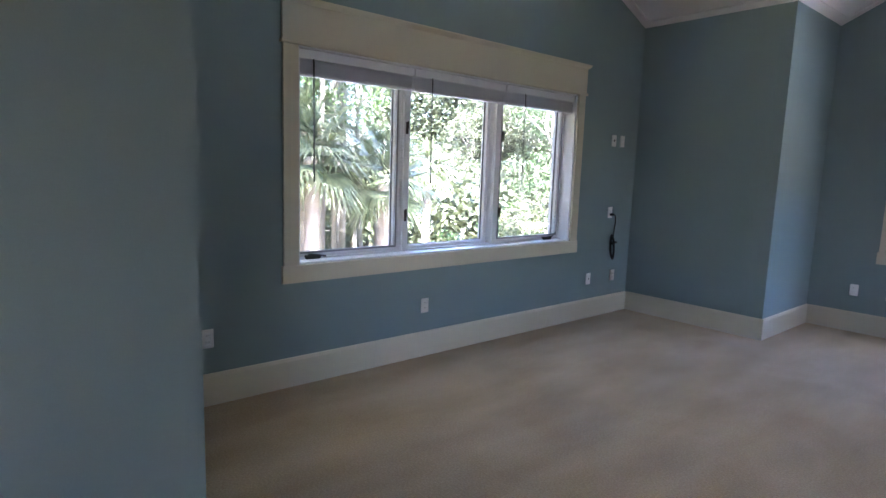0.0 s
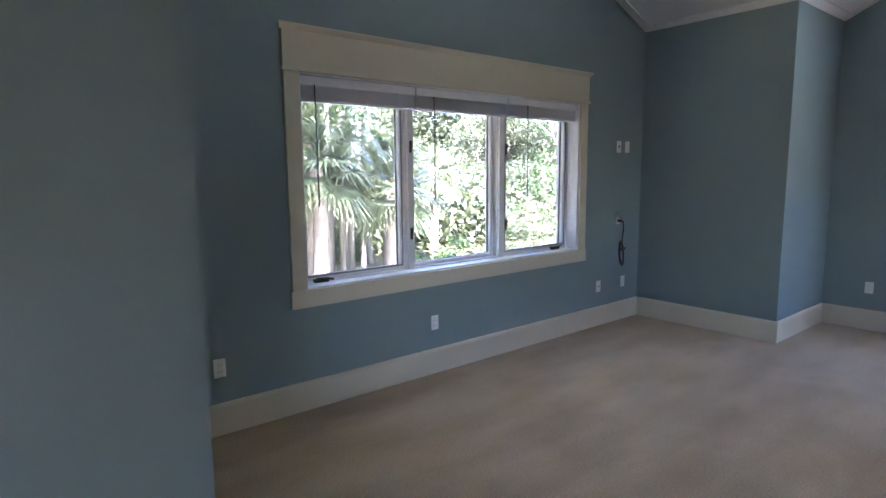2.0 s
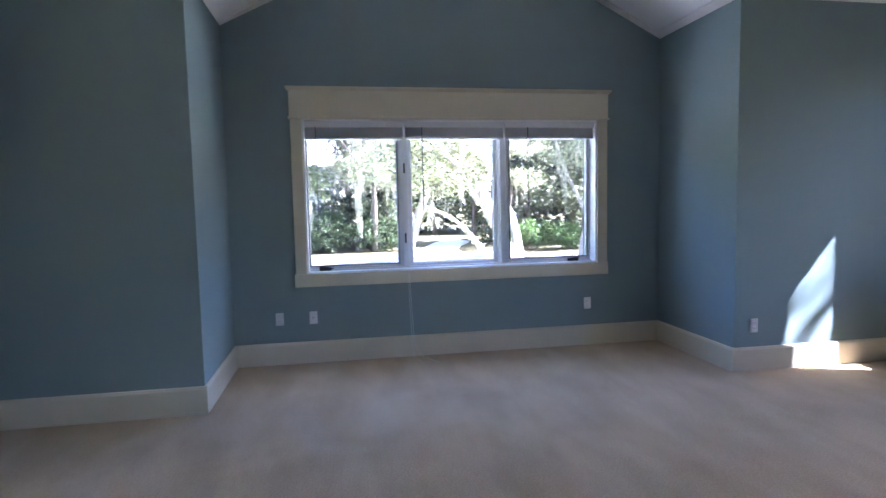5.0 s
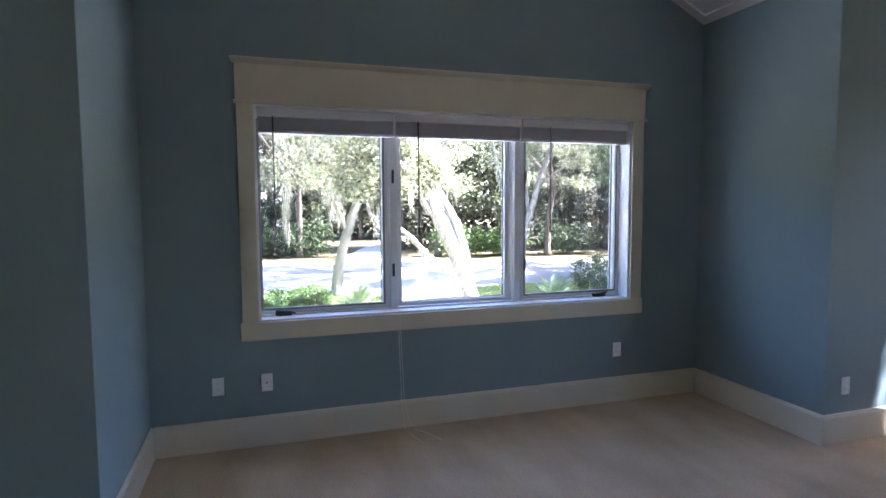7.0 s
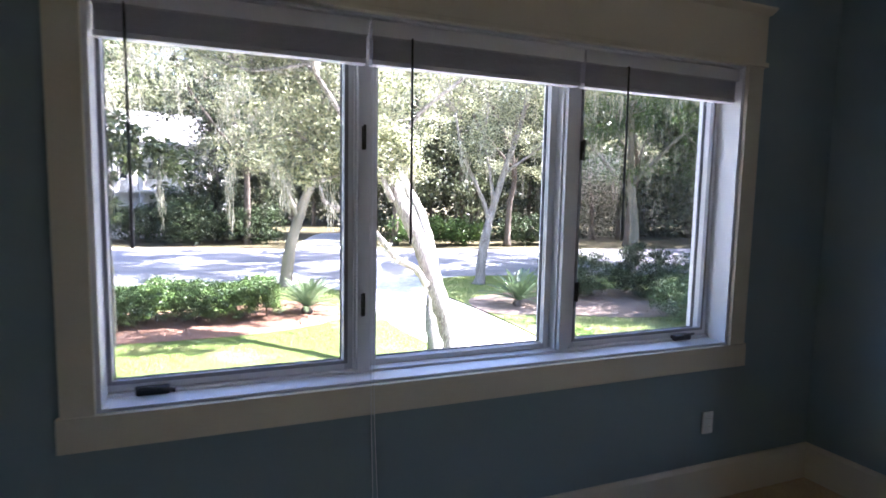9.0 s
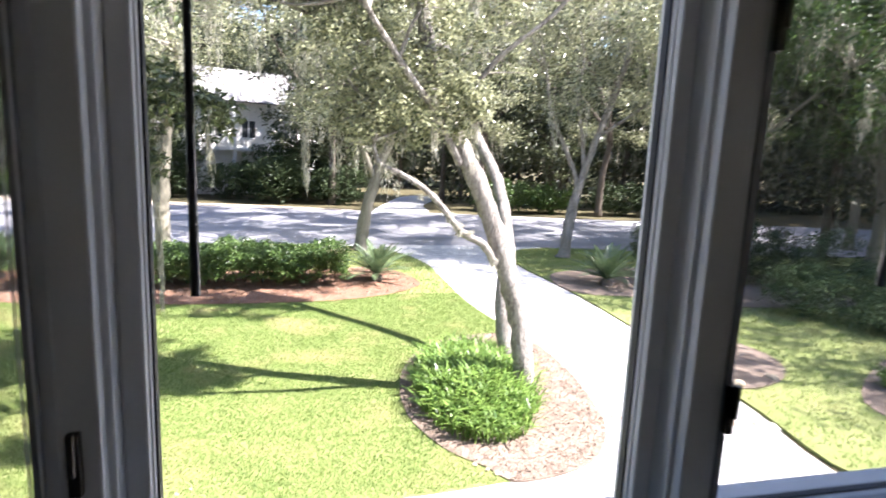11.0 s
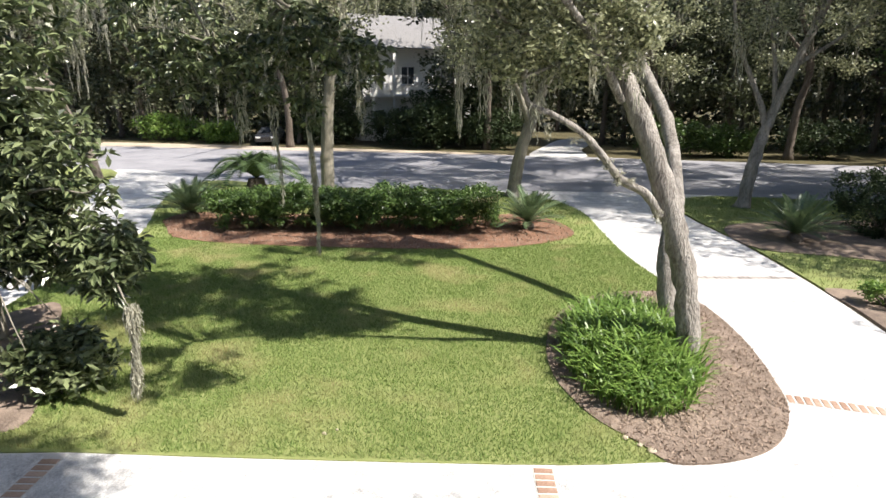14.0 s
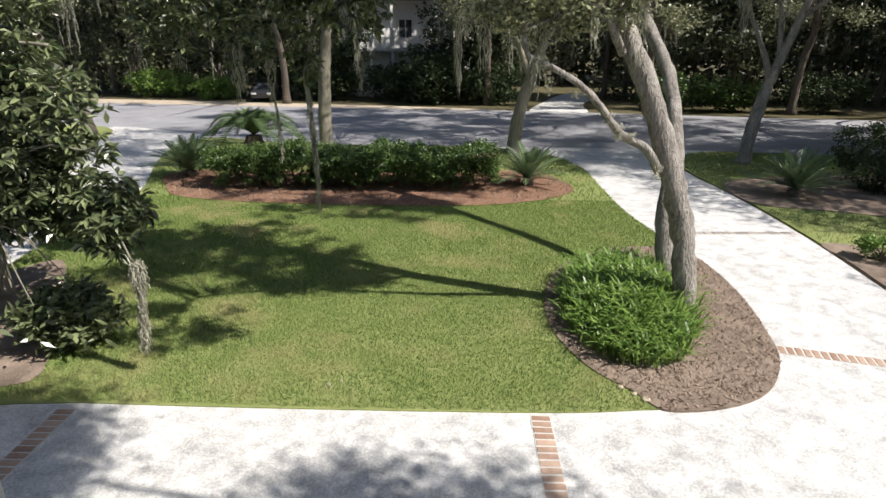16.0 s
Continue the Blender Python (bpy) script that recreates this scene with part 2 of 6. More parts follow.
def empty(name, m=None):
    ob = new(name)
    ob.empty_display_size = 0.1
    if m is not None:
        ob.matrix_world = m
    return ob


def add_box(bm, x0, x1, y0, y1, z0, z1, bevel=0.0):
    r = bmesh.ops.create_cube(bm, size=1)
    vs = r["verts"]
    for v in vs:
        v.co = Vector(((x0 + x1) / 2 + v.co.x * (x1 - x0), (y0 + y1) / 2 + v.co.y * (y1 - y0), (z0 + z1) / 2 + v.co.z * (z1 - z0)))
    if bevel:
        es = list({e for v in vs for e in v.link_edges})
        bmesh.ops.bevel(bm, geom=es, offset=bevel, segments=2, affect="EDGES", profile=0.6)
    return vs


def box(x0, x1, y0, y1, z0, z1, bevel=0.0):
    bm = bmesh.new()
    add_box(bm, x0, x1, y0, y1, z0, z1, bevel)
    return bm


def add_tube(bm, pts, radii, sides=8, cap=True, wobble=0.0):
    """A tapered round tube along the points."""
    pts = [Vector(p) for p in pts]
    rings = []
    up = Vector((0.13, 0.97, 0.2))
    for i, p in enumerate(pts):
        d = (pts[min(i + 1, len(pts) - 1)] - pts[max(i - 1, 0)]).normalized()
        a = d.cross(up).normalized() if abs(d.dot(up)) < 0.98 else d.cross(Vector((1, 0, 0))).normalized()
        b = d.cross(a).normalized()
        ring = []
        for k in range(sides):
            ang = 2 * math.pi * k / sides
            r = radii[i] * (1 + wobble * noise.noise(Vector((k * 1.7, i * 0.6, radii[0] * 31))))
            ring.append(bm.verts.new(p + a * (r * math.cos(ang)) + b * (r * math.sin(ang))))
        rings.append(ring)
    for r0, r1 in zip(rings, rings[1:]):
        for k in range(sides):
            bm.faces.new((r0[k], r0[(k + 1) % sides], r1[(k + 1) % sides], r1[k]))
    if cap:
        bm.faces.new(rings[0][::-1])
        bm.faces.new(rings[-1])


def smooth_line(pts, steps=5):
    """A rounded line through the points."""
    p = [Vector(q) for q in pts]
    out = []
    for i in range(len(p) - 1):
        a, b, c, d = p[max(i - 1, 0)], p[i], p[i + 1], p[min(i + 2, len(p) - 1)]
        for s in range(steps):
            t = s / steps
            out.append(0.5 * ((2 * b) + (c - a) * t + (2 * a - 5 * b + 4 * c - d) * t * t + (3 * b - a - 3 * c + d) * t ** 3))
    out.append(p[-1])
    return out


def tube_line(pts, r0, r1, steps=5, sides=9, wobble=0.25, flare=0.0):
    line = smooth_line(pts, steps)
    n = len(line)
    radii = [r0 + (r1 - r0) * i / (n - 1) for i in range(n)]
    if flare:
        radii[0] *= 1 + flare
        radii[1] *= 1 + flare * 0.35
    bm = bmesh.new()
    add_tube(bm, line, radii, sides, True, wobble)
    return bm


RNG = np.random.default_rng(7)


def unit(v):
    return v / np.maximum(np.linalg.norm(v, axis=-1, keepdims=True), 1e-9)


def leaf_quads(centers, length, width, droop=0.2, up=0.35, spread=0.3):
    """Pointed leaves at the centres, turned at random, faces mostly upward."""
    n = len(centers)
    axis = RNG.normal(size=(n, 3))
    axis[:, 2] = axis[:, 2] * 0.6 - droop
    axis = unit(axis)
    nor = RNG.normal(size=(n, 3)) + np.array((0, 0, up * 3))
    side = unit(np.cross(axis, nor))
    ln = length * (1 + spread * RNG.uniform(-1, 1, (n, 1)))
    wd = width * (1 + spread * RNG.uniform(-1, 1, (n, 1)))
    base = centers - axis * ln * 0.5
    tip = centers + axis * ln * 0.5
    mid = centers - axis * ln * 0.05
    return np.stack([base, mid + side * wd * 0.5, tip, mid - side * wd * 0.5], axis=1)


def clumps(spots, per, radius, flat=0.75):
    """Leaf centres scattered round the spots."""
    spots = np.asarray(spots, dtype=float)
    c = np.repeat(spots, per, axis=0)
    off = RNG.normal(size=c.shape) * radius * 0.55
    off[:, 2] *= flat
    return c + off


def strand_quads(tops, lengths, width, sway=0.05, seg=5):
    """Hanging strands, each a chain of narrow, ragged pieces."""
    out = []
    for top, ln in zip(tops, lengths):
        x, y, z = top
        step = ln / seg
        ang = RNG.uniform(0, math.pi)
        ca, sa = math.cos(ang), math.sin(ang)
        w0 = width
        for k in range(seg):
            w1 = width * (1 - (k + 1) / (seg + 0.6)) + 0.003
            nx, ny = x + RNG.normal() * sway, y + RNG.normal() * sway
            out.append([(x - ca * w0, y - sa * w0, z), (x + ca * w0, y + sa * w0, z), (nx + ca * w1, ny + sa * w1, z - step), (nx - ca * w1, ny - sa * w1, z - step)])
            x, y, z, w0 = nx, ny, z - step, w1
    return np.array(out)


def moss_at(spots, radius, length, per=16, width=0.012, seg=3):
    """Spanish moss: ragged beards of short strands that hang from each spot."""
    tops, lens = [], []
    for s in spots:
        ln = length * RNG.uniform(0.35, 1.1)
        for k in range(per * 2):
            f = RNG.uniform(0, 1) ** 1.3 * 0.85
            r = radius * (1.1 - 0.8 * f)
            tops.append((s[0] + RNG.normal() * r, s[1] + RNG.normal() * r, s[2] - f * ln))
            lens.append(ln * RNG.uniform(0.1, 0.28))
    return strand_quads(tops, lens, width, 0.012 + radius * 0.12, seg)


def moss_column(x, y, z, length, radius, count):
    """One long beard of moss: short ragged strands that start all along it and thin out downward."""
    tops, lens = [], []
    for k in range(count):
        f = RNG.uniform(0, 1) ** 1.2 * 0.82
        r = radius * (1 - 0.75 * f) * (0.6 + 0.4 * math.sin(9 * f + x))
        a = RNG.uniform(0, 2 * math.pi)
        tops.append((x + r * math.cos(a) + 0.05 * math.sin(3.1 * f + y), y + r * math.sin(a), z - f * length))
        lens.append(length * RNG.uniform(0.05, 0.2) * (1.1 - 0.5 * f))
    return strand_quads(tops, lens, 0.008, 0.014, 4)


def sheet(name, outline, z, thick, mat, steps=4, kind="structure", label="", category=""):
    """A flat slab with a rounded outline (closed line of x, y)."""
    pts = [Vector((x, y, 0)) for x, y in outline]
    n = len(pts)
    ring = []
    for i in range(n):
        a, b, c, d = pts[i - 1], pts[i], pts[(i + 1) % n], pts[(i + 2) % n]
        for s in range(steps):
            t = s / steps
            ring.append(0.5 * ((2 * b) + (c - a) * t + (2 * a - 5 * b + 4 * c - d) * t * t + (3 * b - a - 3 * c + d) * t ** 3))
    bm = bmesh.new()
    top = [bm.verts.new((p.x, p.y, z)) for p in ring]
    low = [bm.verts.new((p.x, p.y, z - thick)) for p in ring]
    f = bm.faces.new(top)
    m = len(ring)
    for i in range(m):
        bm.faces.new((low[i], low[(i + 1) % m], top[(i + 1) % m], top[i]))
    bmesh.ops.recalc_face_normals(bm, faces=bm.faces)
    bmesh.ops.triangulate(bm, faces=[f])
    ob = part(name, bm, mat)
    return tagged(ob, label, category, kind=kind), [(p.x, p.y) for p in ring]


def inside(poly, x, y):
    """Which of the points lie in the outline."""
    px, py = np.array(poly).T
    qx, qy = np.roll(px, -1), np.roll(py, -1)
    hit = np.zeros(len(x), bool)
    for a, b, c, d in zip(px, py, qx, qy):
        cross = (b > y) != (d > y)
        hit ^= cross & (x < (c - a) * (y - b) / (d - b + 1e-12) + a)
    return hit

# ---- the room ----
XA, XR, YS, YN, YB = -3.62, 3.79, 1.05, 6.30, 7.46
AL, AR = -2.18, 1.97
EAVE, RIDGE, TH = 3.03, 4.08, 0.26
MID_Y, MID_X = (YS + YN) / 2, (AL + AR) / 2
WIN_C, WIN_A = -0.108, 3.785
HALF, SILL, HEAD = 1.41, 0.825, 2.23
GROUND = -2.9
WALLTOP = EAVE + 0.06


def wall(name, x0, x1, y0, y1, z0=0.0, z1=WALLTOP, mat=None):
    return tagged(part(name, box(x0, x1, y0, y1, z0, z1), mat or M_WALL), "muted blue-green painted plaster wall", "wall", kind="structure")


def pierced_wall(name, axis, a0, a1, c0, c1, holes, z1=WALLTOP, gable=None):
    """A wall along x or y from a0 to a1, c0 to c1 thick, with openings (h0, h1, z0, z1)."""
    bm = bmesh.new()

    def piece(s0, s1, b0, b1):
        if s1 - s0 > 1e-4 and b1 - b0 > 1e-4:
            if axis == "x":
                add_box(bm, s0, s1, c0, c1, b0, b1)
            else:
                add_box(bm, c0, c1, s0, s1, b0, b1)
    at = a0
    for h0, h1, b0, b1 in holes:
        piece(at, h0, 0.0, z1)
        piece(h0, h1, 0.0, b0)
        piece(h0, h1, b1, z1)
        at = h1
    piece(at, a1, 0.0, z1)
    if gable:
        g0, g1 = gable
        tri = [(g0, z1 - 0.001), (g1, z1 - 0.001), ((g0 + g1) / 2, RIDGE + 0.1)]
        ends = [[bm.verts.new((s, c, z) if axis == "x" else (c, s, z)) for s, z in tri] for c in (c0, c1)]
        bm.faces.new(ends[0])
        bm.faces.new(ends[1][::-1])
        for i in range(3):
            bm.faces.new((ends[0][i], ends[1][i], ends[1][(i + 1) % 3], ends[0][(i + 1) % 3]))
        bmesh.ops.recalc_face_normals(bm, faces=bm.faces)
    return tagged(part(name, bm, M_WALL), "muted blue-green painted wall with a window opening", "wall", kind="structure")


pierced_wall("wall_west", "y", YS - TH, YN + TH, XA - TH, XA, [(WIN_A - HALF * 1.018, WIN_A + HALF * 1.018, SILL, HEAD)], gable=(YS - 0.1, YN + 0.1))
pierced_wall("wall_north_alcove", "x", AL - TH, AR + TH, YB, YB + TH, [(WIN_C - HALF, WIN_C + HALF, SILL, HEAD)], gable=(AL - 0.1, AR + 0.1))
wall("wall_north_left", XA, AL, YN, YN + TH)
wall("wall_alcove_left", AL - TH, AL, YN + TH, YB)
wall("wall_alcove_right", AR, AR + TH, YN + TH, YB)
wall("wall_north_right", AR, XR, YN, YN + TH)
# first opening is for the added, unseen fill window
pierced_wall("wall_east", "y", YS - TH, YN + TH, XR, XR + TH, [(2.7, 3.9, SILL, HEAD), (5.72, 6.0, SILL, 2.5)], gable=(YS - 0.1, YN + 0.1))
wall("wall_south_left", XA, -1.4, YS - TH, YS)
wall("wall_south_right", 1.3, XR, YS - TH, YS)
wall("wall_hall_left", -1.4 - TH, -1.4, -2.6, YS - TH)
# opening for the added hall window
pierced_wall("wall_hall_right", "y", -2.6, YS - TH, 1.3, 1.3 + TH, [(-1.0, -0.5, 1.0, 1.9)])
wall("wall_hall_end", -1.4 - TH, 1.3 + TH, -2.6 - TH, -2.6)

# carpeted floor
bm = bmesh.new()
add_box(bm, XA - TH, XR + TH, YS - TH, YN, -0.3, 0.0)
add_box(bm, AL, AR, YN, YB, -0.3, 0.0)
add_box(bm, -1.4, 1.3, -2.6, YS - TH, -0.3, 0.0)


def carpet_material():
    m, nt, n, l, p = nodes_of("beige_carpet")
    tc = n.new("ShaderNodeTexCoord")
    big = n.new("ShaderNodeTexNoise")
    big.inputs["Scale"].default_value, big.inputs["Detail"].default_value, big.inputs["Distortion"].default_value = 1.6, 4.0, 0.6
    fine = n.new("ShaderNodeTexNoise")
    fine.inputs["Scale"].default_value, fine.inputs["Detail"].default_value = 95.0, 6.0
    # vacuum streaks: stretched noise running towards the alcove
    mp = n.new("ShaderNodeMapping")
    mp.inputs["Scale"].default_value = (2.6, 0.8, 1.0)
    mp.inputs["Rotation"].default_value = (0, 0, 0.5)
    streak = n.new("ShaderNodeTexNoise")
    streak.inputs["Scale"].default_value, streak.inputs["Detail"].default_value = 1.4, 3.0
    l.new(tc.outputs["Object"], mp.inputs["Vector"])
    l.new(mp.outputs[0], streak.inputs["Vector"])
    for t in (big, fine):
        l.new(tc.outputs["Object"], t.inputs["Vector"])
    a = n.new("ShaderNodeMath")
    a.operation = "MULTIPLY_ADD"
    a.inputs[1].default_value = 0.2
    l.new(big.outputs["Fac"], a.inputs[0])
    b = n.new("ShaderNodeMath")
    b.operation = "MULTIPLY_ADD"
    b.inputs[1].default_value = 0.4
    l.new(fine.outputs["Fac"], b.inputs[0])
    c = n.new("ShaderNodeMath")
    c.operation = "MULTIPLY"
    c.inputs[1].default_value = 0.26
    l.new(streak.outputs["Fac"], c.inputs[0])
    l.new(c.outputs[0], b.inputs[2])
    l.new(b.outputs[0], a.inputs[2])
    ramp = n.new("ShaderNodeValToRGB")
    ramp.color_ramp.elements[0].position, ramp.color_ramp.elements[1].position = 0.34, 0.68
    ramp.color_ramp.elements[0].color, ramp.color_ramp.elements[1].color = (0.36, 0.255, 0.14, 1), (0.67, 0.52, 0.335, 1)
    l.new(a.outputs[0], ramp.inputs["Fac"])
    l.new(ramp.outputs["Color"], p.inputs["Base Color"])
    p.inputs["Roughness"].default_value = 0.95
    p.inputs["Specular IOR Level"].default_value = 0.1
    p.inputs["Sheen Weight"].default_value = 0.2
    bp = n.new("ShaderNodeBump")
    bp.inputs["Strength"].default_value, bp.inputs["Distance"].default_value = 0.6, 0.006
    l.new(fine.outputs["Fac"], bp.inputs["Height"])
    l.new(bp.outputs["Normal"], p.inputs["Normal"])
    return m


M_CARPET = carpet_material()
tagged(part("floor", bm, M_CARPET), "beige cut-pile carpet with faint vacuum streaks", "floor", kind="structure")


# vaulted ceiling: a gable over the room crossed by the alcove's gable
def ceiling_face(name, pts):
    low = [Vector(p) for p in pts]
    high = [p + Vector((0, 0, 0.12)) for p in low]
    n = len(pts)
    faces = [tuple(range(n))[::-1], tuple(range(n, 2 * n))] + [(i, (i + 1) % n, n + (i + 1) % n, n + i) for i in range(n)]
    return low, high, faces


bm = bmesh.new()
G = 0.02
slopes = [
    [(XA - G, YN + G, EAVE), (AL, YN + G, EAVE), (MID_X, MID_Y, RIDGE), (XA - G, MID_Y, RIDGE)],
    [(AR, YN + G, EAVE), (XR + G, YN + G, EAVE), (XR + G, MID_Y, RIDGE), (MID_X, MID_Y, RIDGE)],
    [(XA - G, MID_Y, RIDGE), (XR + G, MID_Y, RIDGE), (XR + G, YS - G, EAVE), (XA - G, YS - G, EAVE)],
    [(AL, YN, EAVE), (AL, YB + G, EAVE), (MID_X, YB + G, RIDGE), (MID_X, MID_Y, RIDGE)],
    [(AR, YB + G, EAVE), (AR, YN, EAVE), (MID_X, MID_Y, RIDGE), (MID_X, YB + G, RIDGE)],
    [(-1.42, -2.62, 2.5), (1.32, -2.62, 2.5), (1.32, YS, 2.5), (-1.42, YS, 2.5)],
]
for pts in slopes:
    low, high, faces = ceiling_face("c", pts)
    vs = [bm.verts.new(p) for p in low + high]
    for f in faces:
        bm.faces.new([vs[i] for i in f])
bmesh.ops.recalc_face_normals(bm, faces=bm.faces)
tagged(part("ceiling", bm, M_CEIL), "white painted vaulted ceiling with crossing gables", "ceiling", kind="structure")
tagged(part("wall_hall_header", box(-1.4, 1.3, YS - TH, YS, 2.5, EAVE + 0.06), M_WALL), "muted blue-green wall above the hall opening", "wall", kind="structure")


def trim_strip(name, a, b, inward, width=0.085, thick=0.014):
    """A flat white trim board on the ceiling along a wall edge."""
    a, b, w = Vector(a), Vector(b), Vector(inward).normalized()
    d = (b - a).normalized()
    nrm = d.cross(w).normalized()
    if nrm.z > 0:
        nrm = -nrm
    bm = bmesh.new()
    base = [a, b, b + w * width, a + w * width]
    low = [bm.verts.new(p + nrm * thick) for p in base]
    top = [bm.verts.new(p - nrm * 0.004) for p in base]
    bm.faces.new(low)
    bm.faces.new(top[::-1])
    for i in range(4):
        bm.faces.new((low[i], top[i], top[(i + 1) % 4], low[(i + 1) % 4]))
    bmesh.ops.recalc_face_normals(bm, faces=bm.faces)
    return tagged(part(name, bm, M_CEIL), "white painted ceiling edge trim board", "trim", kind="structure")


up_n = Vector((0, MID_Y - YN, RIDGE - EAVE)).normalized()
up_l = Vector((MID_X - AL, 0, RIDGE - EAVE)).normalized()
up_r = Vector((MID_X - AR, 0, RIDGE - EAVE)).normalized()
trim_strip("trim_1", (XA, YN, EAVE), (AL, YN, EAVE), up_n)
trim_strip("trim_2", (AR, YN, EAVE), (XR, YN, EAVE), up_n)
trim_strip("trim_3", (XA, YN, EAVE), (XA, MID_Y, RIDGE), (1, 0, 0))
trim_strip("trim_4", (XA, YS, EAVE), (XA, MID_Y, RIDGE), (1, 0, 0))
trim_strip("trim_5", (AL, YN, EAVE), (AL, YB, EAVE), up_l)
trim_strip("trim_6", (AR, YN, EAVE), (AR, YB, EAVE), up_r)
trim_strip("trim_7", (AL, YB, EAVE), (MID_X, YB, RIDGE), (0, -1, 0))
trim_strip("trim_8", (AR, YB, EAVE), (MID_X, YB, RIDGE), (0, -1, 0))


# baseboards: flat board with an eased top
def baseboard(name, a, b, nrm, height=0.2, thick=0.018):
    a, b, nrm = Vector((*a, 0)), Vector((*b, 0)), Vector((*nrm, 0))
    prof = [(0, 0), (thick, 0), (thick, height - 0.022), (thick * 0.75, height - 0.012), (thick * 0.6, height - 0.004), (thick * 0.3, height), (0, height)]
    bm = bmesh.new()
    r0 = [bm.verts.new(a + nrm * p + Vector((0, 0, q))) for p, q in prof]
    r1 = [bm.verts.new(b + nrm * p + Vector((0, 0, q))) for p, q in prof]
    n = len(prof)
    for i in range(n):
        bm.faces.new((r0[i], r0[(i + 1) % n], r1[(i + 1) % n], r1[i]))
    bm.faces.new(r0[::-1])
    bm.faces.new(r1)
    bmesh.ops.recalc_face_normals(bm, faces=bm.faces)
    return tagged(part(name, bm, M_TRIM), "tall cream painted wooden baseboard", "baseboard", kind="structure")


T = 0.018
baseboard("baseboard_1", (XA, YS), (XA, YN), (1, 0))
baseboard("baseboard_2", (XA + T, YN), (AL + T, YN), (0, -1))
baseboard("baseboard_3", (AL, YN), (AL, YB), (1, 0))
baseboard("baseboard_4", (AL + T, YB), (AR - T, YB), (0, -1))
baseboard("baseboard_5", (AR, YN), (AR, YB), (-1, 0))
baseboard("baseboard_6", (AR - T, YN), (XR, YN), (0, -1))
baseboard("baseboard_7", (XR, YS), (XR, YN - T), (-1, 0))
baseboard("baseboard_8", (XA + T, YS), (-1.4, YS), (0, 1))
baseboard("baseboard_9", (1.3, YS), (XR - T, YS), (0, 1))


